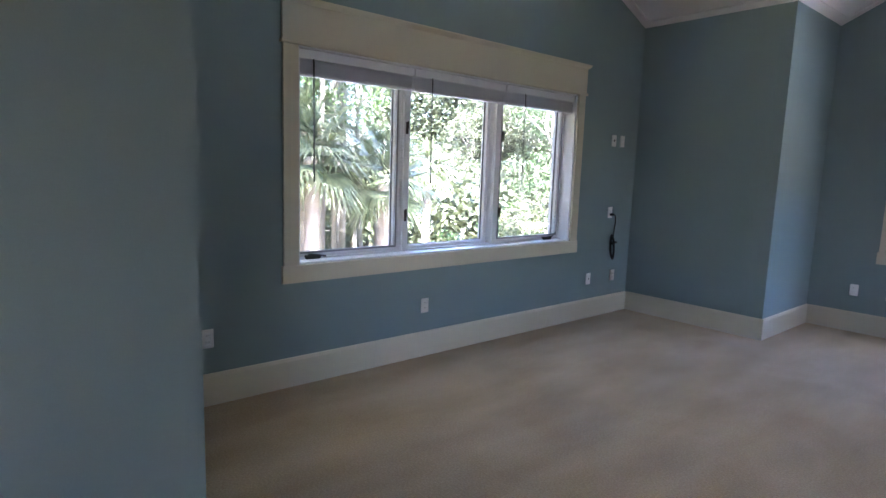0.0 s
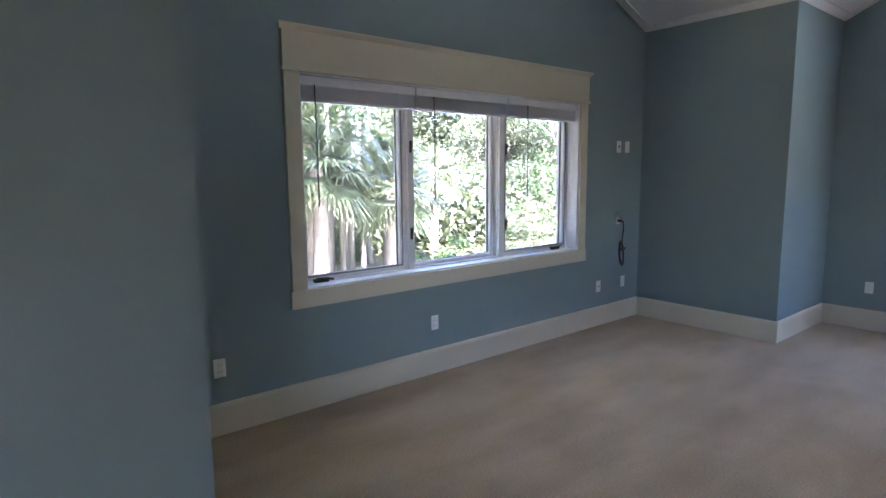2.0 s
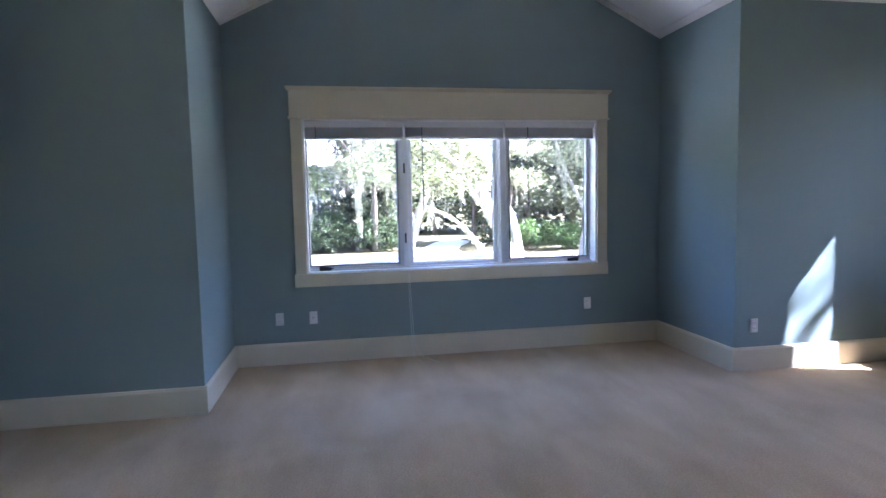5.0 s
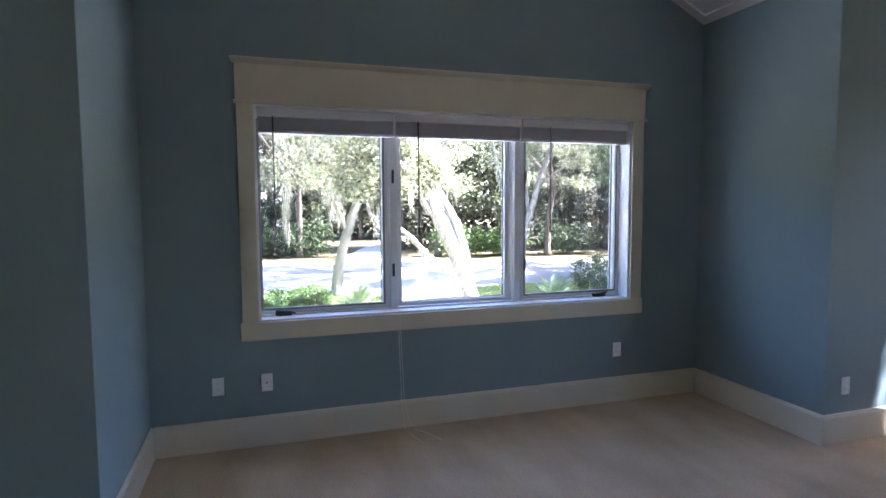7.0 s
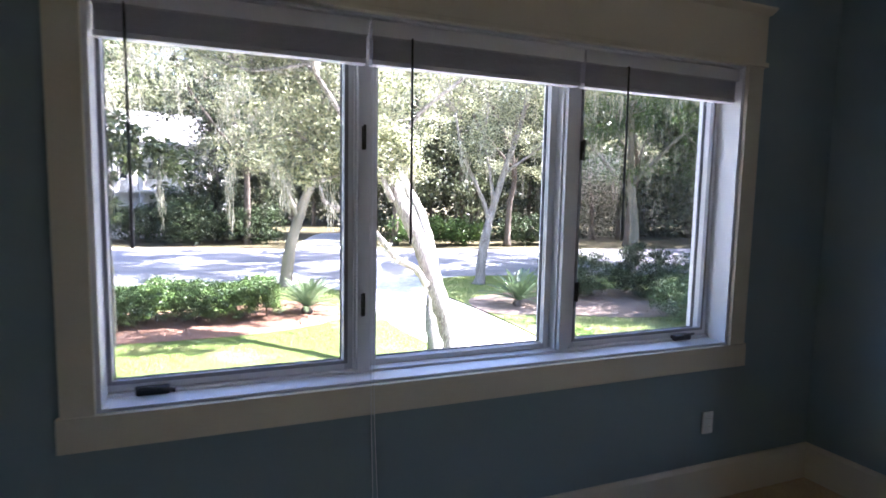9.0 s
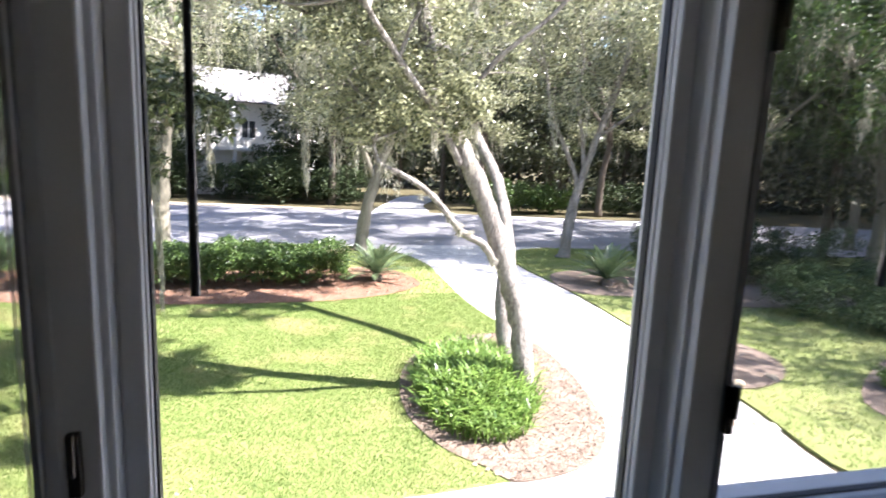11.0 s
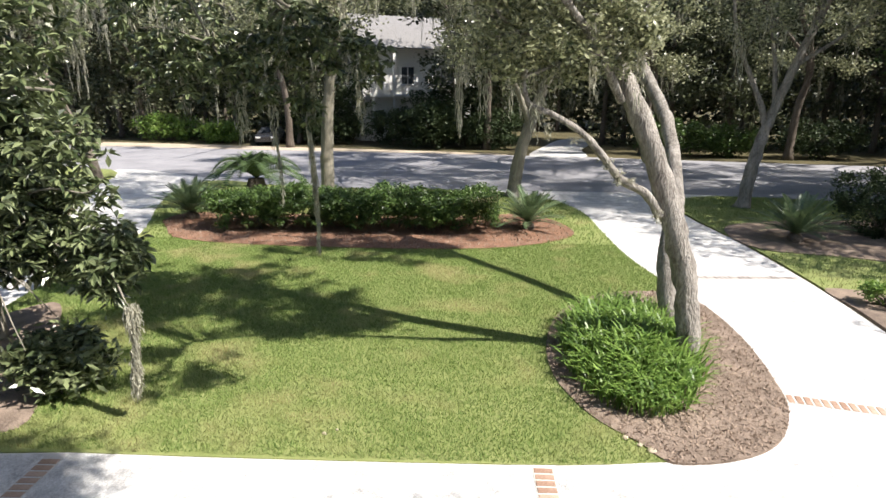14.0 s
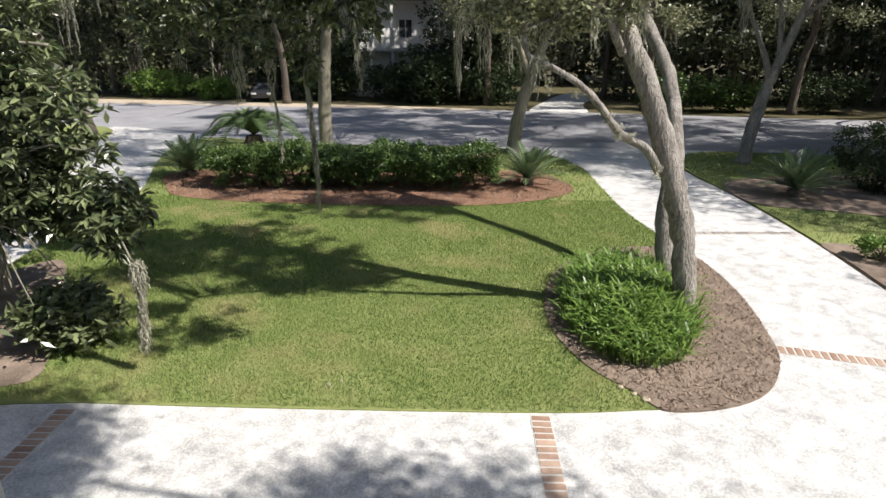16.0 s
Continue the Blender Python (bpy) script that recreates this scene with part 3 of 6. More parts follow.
# ---- windows ----
def triple_window(name, m):
    """Three casements under a cream craftsman header; x along the wall, y outward."""
    w = empty(name)
    tagged(w, "triple casement window with cream craftsman casing and white sashes", "window", kind="structure")
    # casing on the room side
    part("window_casing", box(-1.51, -HALF, -0.02, 0.0, 0.825, 2.23, 0.002), M_TRIM, w, "cream painted casing board")
    part("window_casing", box(HALF, 1.51, -0.02, 0.0, 0.825, 2.23, 0.002), M_TRIM, w, "cream painted casing board")
    part("window_apron", box(-1.522, 1.522, -0.024, 0.0, 0.707, 0.8249, 0.003), M_TRIM, w, "cream painted bottom casing")
    bm = bmesh.new()
    add_box(bm, -1.515, 1.515, -0.024, 0.0, 2.23, 2.47, 0.002)
    add_box(bm, -1.527, 1.527, -0.034, 0.0, 2.222, 2.244, 0.004)
    part("window_header", bm, M_TRIM, w, "cream header board with a bead below")
    bm = bmesh.new()
    prof = [(0.0, 2.47), (-0.028, 2.47), (-0.034, 2.476), (-0.044, 2.488), (-0.05, 2.496), (-0.05, 2.506), (0.0, 2.506)]
    left = [bm.verts.new((-1.512 + q * 0.6, q, z)) for q, z in prof]
    right = [bm.verts.new((1.512 - q * 0.6, q, z)) for q, z in prof]
    for i in range(len(prof)):
        j = (i + 1) % len(prof)
        bm.faces.new((left[i], left[j], right[j], right[i]))
    bm.faces.new(left[::-1])
    bm.faces.new(right)
    bmesh.ops.recalc_face_normals(bm, faces=bm.faces)
    part("header_cap", bm, M_TRIM, w, "cream cap moulding")
    # jamb liner through the wall
    part("window_jamb", box(-HALF, -HALF + 0.016, 0.0, TH, SILL, HEAD), M_FRAME, w)
    part("window_jamb", box(HALF - 0.016, HALF, 0.0, TH, SILL, HEAD), M_FRAME, w)
    part("window_head", box(-HALF + 0.016, HALF - 0.016, 0.0, TH, HEAD - 0.016, HEAD), M_FRAME, w)
    bm = bmesh.new()
    add_box(bm, -HALF + 0.016, HALF - 0.016, 0.0, 0.115, SILL, SILL + 0.012, 0.003)
    add_box(bm, -HALF + 0.016, HALF - 0.016, 0.105, TH + 0.03, SILL, SILL + 0.024, 0.003)
    part("window_sill", bm, M_FRAME, w, "white stepped sill")
    z0, z1 = SILL + 0.024, HEAD - 0.016
    panes = [(-1.383, -0.555), (-0.416, 0.395), (0.555, 1.358)]
    # mullions with stepped profile
    for (a, b) in ((-0.555, -0.416), (0.395, 0.555)):
        bm = bmesh.new()
        mid = (a + b) / 2
        add_box(bm, mid - 0.026, mid + 0.026, 0.095, 0.235, z0, z1, 0.004)
        add_box(bm, mid - 0.036, mid + 0.036, 0.118, 0.22, z0, z1, 0.003)
        part("mullion", bm, M_FRAME, w, "white fluted mullion")
    for k, (a, b) in enumerate(panes):
        lo = a - 0.026 if k == 0 else a - 0.034
        hi = b + 0.036 if k == 2 else b + 0.034
        front = 0.13 if k != 1 else 0.152
        bm = bmesh.new()
        gb, gt = 0.875, 2.155
        for (x0, x1, b0, b1) in ((lo, a, z0, z1), (b, hi, z0, z1), (a, b, z0, gb), (a, b, gt, z1)):
            add_box(bm, x0, x1, front, 0.215, b0, b1, 0.004)
        # inner glazing bead
        for (x0, x1, b0, b1) in ((a - 0.012, a + 0.003, gb, gt), (b - 0.003, b + 0.012, gb, gt), (a, b, gb - 0.012, gb + 0.003)):
            add_box(bm, x0, x1, front + 0.014, 0.2, b0, b1, 0.003)
        sash = part("sash", bm, M_FRAME, w, "white enamelled sash")
        bm = bmesh.new()
        for (x0, x1, b0, b1) in ((a - 0.002, a + 0.006, gb, gt), (b - 0.006, b + 0.002, gb, gt), (a, b, gb - 0.002, gb + 0.006)):
            add_box(bm, x0, x1, 0.178, 0.196, b0, b1)
        part("gasket", bm, M_GASKET, sash, "dark rubber glazing gasket")
        pane = part("pane", box(a, b, 0.184, 0.188, gb, gt), M_GLASS, sash, "clear glass pane")
        pane.visible_shadow = False
        if k != 1:
            scr = part("insect_screen", box(a + 0.004, b - 0.004, front + 0.012, front + 0.014, gb, gt), M_SCREEN, w, "fine grey insect screen")
            scr.visible_shadow = False
            fm = bmesh.new()
            for (x0, x1, b0, b1) in ((a - 0.012, a + 0.003, gb, gt), (b - 0.003, b + 0.012, gb, gt), (a, b, gb - 0.001, gb + 0.014)):
                add_box(fm, x0, x1, front - 0.004, front + 0.018, b0, b1, 0.002)
            part("screen_frame", fm, M_SCREEN_FRAME, w, "slim grey screen frame")
    # casement locks
    for x, front in ((-0.49, 0.095), (0.546, 0.118)):
        for z in (1.12, 1.78):
            lock = part("casement_lock", box(x - 0.008, x + 0.008, front - 0.014, front, z - 0.045, z + 0.045, 0.003), M_HARDWARE, w, "dark bronze sash lock")
            part("lever", box(x - 0.005, x + 0.005, front - 0.024, front - 0.0141, z - 0.012, z + 0.05, 0.003), M_HARDWARE, lock)
    # crank operators
    for x, s in ((-1.25, 1), (1.2, -1)):
        bm = bmesh.new()
        add_box(bm, x - 0.055, x + 0.055, 0.085, 0.122, SILL + 0.013, SILL + 0.042, 0.008)
        crank = part("crank_operator", bm, M_HARDWARE, w, "dark bronze window crank")
        bm = bmesh.new()
        add_tube(bm, [(x - 0.03 * s, 0.09, SILL + 0.04), (x - 0.05 * s, 0.07, SILL + 0.05), (x + 0.02 * s, 0.062, SILL + 0.046), (x + 0.075 * s, 0.06, SILL + 0.034)], [0.007, 0.007, 0.006, 0.008], 8)
        part("crank_handle", bm, M_HARDWARE, crank, smooth=True)
    w.matrix_world = m
    return w


def raised_blind(width, m, wand_x):
    """A horizontal blind pulled up into its stack."""
    bl = empty("window_blind")
    tagged(bl, "white horizontal blind raised into a tight stack", "blind", group="raised blinds")
    part("valance", box(0.003, width - 0.003, 0.012, 0.026, 2.15, 2.208, 0.003), M_BLIND, bl, "white blind valance")
    part("headrail", box(0.006, width - 0.006, 0.028, 0.075, 2.15, 2.205, 0.003), M_BLIND, bl)
    z = 2.146
    k = 0
    while z > 2.072:
        bm = box(0.01, width - 0.01, 0.022 + 0.002 * (k % 3), 0.074 + 0.002 * (k % 2), z - 0.0028, z)
        part("slat", bm, M_SLAT, bl)
        z -= 0.0052
        k += 1
    part("bottom_rail", box(0.008, width - 0.008, 0.024, 0.072, 2.048, 2.068, 0.004), M_SLAT, bl)
    bm = bmesh.new()
    add_tube(bm, [(wand_x, 0.006, 2.15), (wand_x + 0.002, 0.004, 1.8), (wand_x + 0.003, 0.005, 1.37)], [0.0045, 0.0045, 0.006], 8)
    part("tilt_wand", bm, M_WAND, bl, "thin dark tilt wand", smooth=True)
    bm = bmesh.new()
    add_tube(bm, [(wand_x, 0.02, 2.15), (wand_x, 0.006, 2.155), (wand_x, 0.004, 2.14)], [0.003, 0.003, 0.003], 6)
    part("wand_hook", bm, M_HARDWARE, bl)
    bl.matrix_world = m
    return bl


for name, m in (("window_1", pose(XA, WIN_A, 0, 0, 0, 90) @ Matrix.Diagonal((1.018, 1, 1, 1))), ("window_2", pose(WIN_C, YB, 0, 0, 0, 0))):
    triple_window(name, m)
    for x0, x1, wx in ((-1.392, -0.487, 0.1), (-0.483, 0.471, 0.16), (0.475, 1.392, 0.23)):
        raised_blind(x1 - x0, m @ pose(x0, 0.004, 0), wx)
# no such window is seen; it adds fill light to the hall wall
hw = empty("window_4")
tagged(hw, "unseen hall window with cream casing, added to light the hall wall", "window", kind="structure")
for y0, y1, b0, b1 in ((-1.1, -1.0, 1.0, 1.9), (-0.5, -0.4, 1.0, 1.9), (-1.1, -0.4, 1.9, 2.02), (-1.1, -0.4, 0.89, 1.0)):
    part("window_casing", box(1.28, 1.3, y0, y1, b0, b1, 0.002), M_TRIM, hw)
for y0, y1, b0, b1 in ((-1.0, -0.96, 1.0, 1.9), (-0.54, -0.5, 1.0, 1.9), (-0.96, -0.54, 1.0, 1.04), (-0.96, -0.54, 1.86, 1.9)):
    part("sash", box(1.44, 1.5, y0, y1, b0, b1), M_FRAME, hw)
pane = part("pane", box(1.468, 1.472, -0.96, -0.54, 1.04, 1.86), M_GLASS, hw)
pane.visible_shadow = False
sw = empty("window_3")
tagged(sw, "narrow side casement window with cream casing", "window", kind="structure")
for y0, y1, b0, b1 in ((5.62, 5.72, SILL, 2.5), (6.0, 6.1, SILL, 2.5), (5.61, 6.11, 2.5, 2.7), (5.61, 6.11, 0.71, SILL)):
    part("window_casing", box(XR - 0.022, XR, y0, y1, b0, b1, 0.002), M_TRIM, sw)
for y0, y1, b0, b1 in ((5.72, 5.77, SILL, 2.5), (5.95, 6.0, SILL, 2.5), (5.77, 5.95, SILL, SILL + 0.05), (5.77, 5.95, 2.45, 2.5)):
    part("sash", box(XR + 0.15, XR + 0.21, y0, y1, b0, b1), M_FRAME, sw)
# unseen window added to bring fill light in from the east
ew = empty("window_5")
tagged(ew, "unseen side window with cream casing, added for fill light", "window", kind="structure")
for y0, y1, b0, b1 in ((2.6, 2.7, SILL, HEAD), (3.9, 4.0, SILL, HEAD), (2.59, 4.01, HEAD, 2.47), (2.59, 4.01, 0.71, SILL)):
    part("window_casing", box(XR - 0.022, XR, y0, y1, b0, b1, 0.002), M_TRIM, ew)
for y0, y1, b0, b1 in ((2.7, 2.75, SILL, HEAD), (3.85, 3.9, SILL, HEAD), (2.75, 3.85, SILL, SILL + 0.05), (2.75, 3.85, HEAD - 0.05, HEAD)):
    part("sash", box(XR + 0.15, XR + 0.21, y0, y1, b0, b1), M_FRAME, ew)
wide = part("pane", box(XR + 0.18, XR + 0.184, 2.75, 3.85, SILL + 0.05, HEAD - 0.05), M_GLASS, ew)
wide.visible_shadow = False
pane = part("pane", box(XR + 0.18, XR + 0.184, 5.77, 5.95, SILL + 0.05, 2.45), M_GLASS, sw)
pane.visible_shadow = False

# ---- wall plates, cords ----
def wall_plate(name, m, kind_of):
    """Plate in local x (along the wall) and z, y into the room is negative."""
    p = empty(name)
    part("plate", box(-0.036, 0.036, -0.007, 0.0, -0.058, 0.058, 0.003), M_PLATE, p)
    if kind_of == "outlet":
        for dz in (-0.021, 0.021):
            face = part("receptacle", box(-0.017, 0.017, -0.009, -0.0071, dz - 0.015, dz + 0.015, 0.003), M_PLATE, p)
            bm = bmesh.new()
            add_box(bm, -0.008, -0.006, -0.0098, -0.0091, dz - 0.004, dz + 0.006)
            add_box(bm, 0.006, 0.008, -0.0098, -0.0091, dz - 0.003, dz + 0.005)
            part("slots", bm, M_SLOT, face, "dark socket slots")
    elif kind_of == "switch":
        part("rocker", box(-0.017, 0.017, -0.011, -0.0071, -0.033, 0.033, 0.003), M_PLATE, p)
    elif kind_of == "jack":
        bm = bmesh.new()
        add_tube(bm, [(0, -0.0071, 0), (0, -0.016, 0)], [0.006, 0.005], 10)
        part("coax_jack", bm, M_SLOT, p, "dark coaxial jack")
    elif kind_of == "hole":
        bm = bmesh.new()
        add_tube(bm, [(0, -0.0071, 0.002), (0, -0.0085, 0.002)], [0.013, 0.013], 14)
        part("cable_port", bm, M_SLOT, p, "black round cable port")
    names = {"outlet": ("white duplex power outlet on the blue wall", "outlet"), "switch": ("white rocker light switch on the hall wall", "light switch"),
             "jack": ("white wall plate with a coaxial jack", "wall plate"), "hole": ("white wall plate with a black cable port", "wall plate"), "blank": ("plain white blank wall plate", "wall plate")}
    tagged(p, *names[kind_of])
    p.matrix_world = m
    return p


def on_west(y, z):
    return pose(XA, y, z, 0, 0, 90)


def on_north(x, y, z):
    return pose(x, y, z)


wall_plate("power_outlet", on_west(3.43, 0.41), "outlet")
wall_plate("wall_plate", on_west(5.58, 0.41), "jack")
wall_plate("power_outlet", on_west(6.01, 0.41), "outlet")
wall_plate("power_outlet", on_west(1.76, 0.42), "outlet")
wall_plate("wall_plate", on_west(5.87, 1.83), "hole")
wall_plate("wall_plate", on_west(6.02, 1.83), "blank")
wall_plate("power_outlet", on_west(5.89, 1.09), "outlet")
wall_plate("power_outlet", on_north(-1.78, YB, 0.42), "outlet")
wall_plate("wall_plate", on_north(-1.48, YB, 0.42), "jack")
wall_plate("power_outlet", on_north(1.2, YB, 0.42), "outlet")
wall_plate("power_outlet", on_north(2.15, YN, 0.38), "outlet")
wall_plate("light_switch", pose(-1.4, 0.66, 1.19, 0, 0, 90), "switch")

# coiled black power cord plugged into the high outlet
cord = empty("extension_cord")
bm = bmesh.new()
add_box(bm, -0.014, 0.014, -0.045, -0.01, -0.034, -0.008, 0.005)
part("plug", bm, M_CABLE, cord, "black moulded plug")
line = smooth_line([(0, -0.042, -0.02), (0.012, -0.06, -0.03), (0.04, -0.05, -0.1), (0.06, -0.03, -0.17), (0.07, -0.02, -0.25)], 6)
bm = bmesh.new()
add_tube(bm, line, [0.0055] * len(line), 8)
part("lead", bm, M_CABLE, cord, smooth=True)
for k in range(6):
    pts = []
    for s in range(25):
        a = 2 * math.pi * s / 24
        pts.append((0.055 + 0.035 * math.sin(a) * (1 + 0.12 * math.sin(k * 2.1)) + 0.028 * math.cos(a) * -0.5 - 0.006 * k, -0.018 - 0.006 * k, -0.36 - 0.01 * (k % 3) + (0.125 - 0.008 * (k % 4)) * math.cos(a)))
    bm = bmesh.new()
    add_tube(bm, pts, [0.0055] * len(pts), 7, False)
    part("coil", bm, M_CABLE, cord, smooth=True)
bm = bmesh.new()
add_tube(bm, [(0.02, -0.04, -0.33), (0.09, -0.045, -0.315)], [0.012, 0.012], 8)
add_tube(bm, [(0.025, -0.005, -0.33), (0.09, -0.005, -0.315)], [0.006, 0.006], 8)
part("tie_wrap", bm, M_CABLE, cord)
cord.matrix_world = on_west(5.89, 1.09)
tagged(cord, "black power cord coiled and tied below a wall outlet", "cord")

# loose white pull cord under the alcove window
bm = bmesh.new()
for dx, tail in ((0.0, 0.0), (0.012, 0.03)):
    line = smooth_line([(-0.60 + dx, YB - 0.03, 2.06), (-0.60 + dx, YB - 0.03, 1.4), (-0.595 + dx, YB - 0.032, 0.8), (-0.585 + dx * 1.5, YB - 0.03, 0.42), (-0.575 + dx * 2, YB - 0.028, 0.19 - tail), (-0.56 + dx * 3 + tail, YB - 0.05, 0.012), (-0.54 + dx * 4 + tail * 2, YB - 0.16, 0.004), (-0.5 + dx * 6 + tail * 2, YB - 0.3, 0.003)], 5)
    add_tube(bm, line, [0.0016] * len(line), 5)
tagged(part("blind_pull_cord", bm, M_CORD), "thin white blind pull cord hanging to the carpet", "cord")

# recessed ceiling light by the valley
dl = empty("recessed_light")
for nm, r0, r1, z0, z1, mt in (("trim_ring", 0.085, 0.06, 0.0, 0.012, M_PLATE),):
    bm = bmesh.new()
    outer0, outer1, inner1 = [], [], []
    for k in range(24):
        a = 2 * math.pi * k / 24
        outer0.append(bm.verts.new((r0 * math.cos(a), r0 * math.sin(a), 0)))
        outer1.append(bm.verts.new((r0 * 0.94 * math.cos(a), r0 * 0.94 * math.sin(a), -z1)))
        inner1.append(bm.verts.new((r1 * math.cos(a), r1 * math.sin(a), -z1 * 0.7)))
    for k in range(24):
        j = (k + 1) % 24
        bm.faces.new((outer0[k], outer0[j], outer1[j], outer1[k]))
        bm.faces.new((outer1[k], outer1[j], inner1[j], inner1[k]))
    bm.faces.new(inner1)
    part(nm, bm, mt, dl)
dl.matrix_world = Matrix.Translation((-2.36, 6.12, EAVE + (YN - 6.12) * (RIDGE - EAVE) / (YN - MID_Y))) @ pose(0, 0, 0, -math.degrees(math.atan((RIDGE - EAVE) / (YN - MID_Y))), 0, 0)
tagged(dl, "white trim ring of an unlit recessed ceiling light", "ceiling light")

# ---- shell of the house below and above ----
def shell(name, x0, x1, y0, y1, z0, z1, label="pale siding of the house's outer wall"):
    return tagged(part(name, box(x0, x1, y0, y1, z0, z1), M_SIDING), label, "wall", kind="structure")


shell("wall_lower_north", XA - TH, XR + TH, YN + 0.05, YN + TH, GROUND, -0.304)
shell("wall_lower_alcove", AL - TH, AR + TH, YN + TH + 0.004, YB + TH, GROUND, -0.304)
shell("wall_lower_west", XA - TH, XA, -2.86, YN, GROUND, -0.304)
shell("wall_lower_east", XR, XR + TH, -2.86, YN, GROUND, -0.304)
shell("wall_lower_south", XA, XR, -2.86, -2.6, GROUND, -0.304)
bm = bmesh.new()
OV = 0.45
rise = (RIDGE - EAVE) / (YN - MID_Y)
for pts in (
    [(XA - 0.6, YN + TH + OV, EAVE - (TH + OV) * rise + 0.3), (AL, YN + TH, EAVE - TH * rise + 0.3), (MID_X, MID_Y, RIDGE + 0.3), (XA - 0.6, MID_Y, RIDGE + 0.3)],
    [(AR, YN + TH, EAVE - TH * rise + 0.3), (XR + 0.5, YN + TH + OV, EAVE - (TH + OV) * rise + 0.3), (XR + 0.5, MID_Y, RIDGE + 0.3), (MID_X, MID_Y, RIDGE + 0.3)],
    [(XA - 0.6, MID_Y, RIDGE + 0.3), (XR + 0.5, MID_Y, RIDGE + 0.3), (XR + 0.5, 0.5, EAVE), (XA - 0.6, 0.5, EAVE)],
    [(-2.0, 0.52, EAVE - 0.1), (1.9, 0.52, EAVE - 0.1), (1.9, -3.1, EAVE - 0.1), (-2.0, -3.1, EAVE - 0.1)],
    [(AL - 0.6, YN, EAVE + 0.02), (AL - 0.6, YB + TH + OV, EAVE + 0.02), (MID_X, YB + TH + OV, RIDGE + 0.3), (MID_X, MID_Y, RIDGE + 0.3)],
    [(AR + 0.6, YB + TH + OV, EAVE + 0.02), (AR + 0.6, YN, EAVE + 0.02), (MID_X, MID_Y, RIDGE + 0.3), (MID_X, YB + TH + OV, RIDGE + 0.3)],
):
    low, high, faces = ceiling_face("r", [(x, y, max(z, 2.75)) for x, y, z in pts])
    vs = [bm.verts.new(p) for p in low + high]
    for f in faces:
        bm.faces.new([vs[i] for i in f])
bmesh.ops.recalc_face_normals(bm, faces=bm.faces)
tagged(part("roof", bm, M_SHINGLE), "grey shingled gable roof over the room", "roof", kind="structure")

# ---- outdoors: ground ----
tagged(part("ground", box(-400, 400, YN - 200, 600, GROUND - 0.6, GROUND), M_FOREST_FLOOR), "dark leaf litter ground under the trees", "ground", kind="structure")
road, ROAD = sheet("road", [(-120, 44), (-60, 43), (-30, 40.5), (-14, 35.5), (-8, 33.9), (0, 33.3), (9, 33.0), (20, 31.4), (60, 27), (110, 20),
                            (110, 34), (60, 40), (26, 45.2), (8, 48.8), (-8, 50.8), (-28, 53), (-60, 56), (-120, 60)], GROUND + 0.03, 0.1, M_ASPHALT,
                   label="worn grey asphalt road in tree shade", category="road")
sheet("shoulder", [(-60, 56.0), (-28, 53.0), (-8, 50.8), (1, 49.7), (3, 50.2), (0, 51.2), (-8, 53.0), (-28, 56.5), (-60, 60)], GROUND + 0.022, 0.1, M_SHOULDER,
      label="pale sandy road shoulder", category="ground")
drive, DRIVE = sheet("driveway", [(-11.5, 5), (-11.5, 11), (-12.2, 13.4), (-12.6, 16), (-13.2, 21), (-14.0, 26), (-17.2, 33), (-20, 39.5), (-12.6, 35.8), (-13.2, 32.5), (-11.9, 28.4), (-10.2, 24), (-9.6, 18), (-7.6, 13.6), (-5, 13.38),
                                  (0.5, 13.40), (2.35, 13.54), (3.3, 13.66), (3.95, 14.05), (4.5, 14.8), (4.75, 15.7), (5.0, 17.3), (4.95, 19.1), (4.7, 20.7), (4.42, 23), (4.4, 26), (4.35, 29), (3.3, 31.8), (0.6, 33.6),
                                  (11.0, 33.2), (8.6, 31.0), (8.15, 28.5), (8.3, 25), (8.3, 22.3), (8.2, 20), (7.95, 17.4), (7.7, 15), (7.35, 13), (7.6, 10), (9, 7.2), (9, 5)], GROUND + 0.04, 0.12, M_CONCRETE,
                     label="pale shell-aggregate concrete driveway", category="driveway")
lawn, LAWN = sheet("lawn", [(-7.6, 13.58), (-5, 13.37), (0.5, 13.39), (2.35, 13.53), (3.3, 13.65), (3.96, 14.04), (4.51, 14.8), (4.76, 15.7), (5.01, 17.3), (4.96, 19.1), (4.71, 20.7), (4.43, 23), (4.41, 26), (4.36, 29), (3.3, 31.8), (0.5, 33.5), (-8, 34.0), (-12.6, 35.7), (-13.2, 32.5), (-11.9, 28.4), (-10.2, 24), (-9.6, 18)], GROUND + 0.055, 0.14, M_LAWN,
                   label="mown green lawn with yellowed patches", category="lawn")
side, SIDE = sheet("lawn_side", [(7.8, 15), (8.05, 17.4), (8.3, 20), (8.4, 22.3), (8.4, 25), (8.25, 28.5), (8.7, 30.9), (11.2, 32.9), (20, 31.1), (34, 28.6), (30, 22), (20, 17), (13, 13), (9.4, 12.4), (7.6, 12.8)], GROUND + 0.052, 0.14, M_LAWN,
                   label="patchy side lawn in tree shade", category="lawn")
verge, VERGE = sheet("verge", [(-20.3, 39.2), (-17.6, 33.6), (-19, 31.5), (-24, 33), (-30, 37), (-27, 40.0)], GROUND + 0.05, 0.14, M_LAWN, label="small grass verge beside the road", category="lawn")
far_drive, _ = sheet("driveway_far", [(4.6, 48.9), (8.4, 48.6), (9.4, 55), (12.5, 64), (9.5, 65), (6.3, 56)], GROUND + 0.036, 0.1, M_CONCRETE, label="pale driveway across the road", category="driveway")

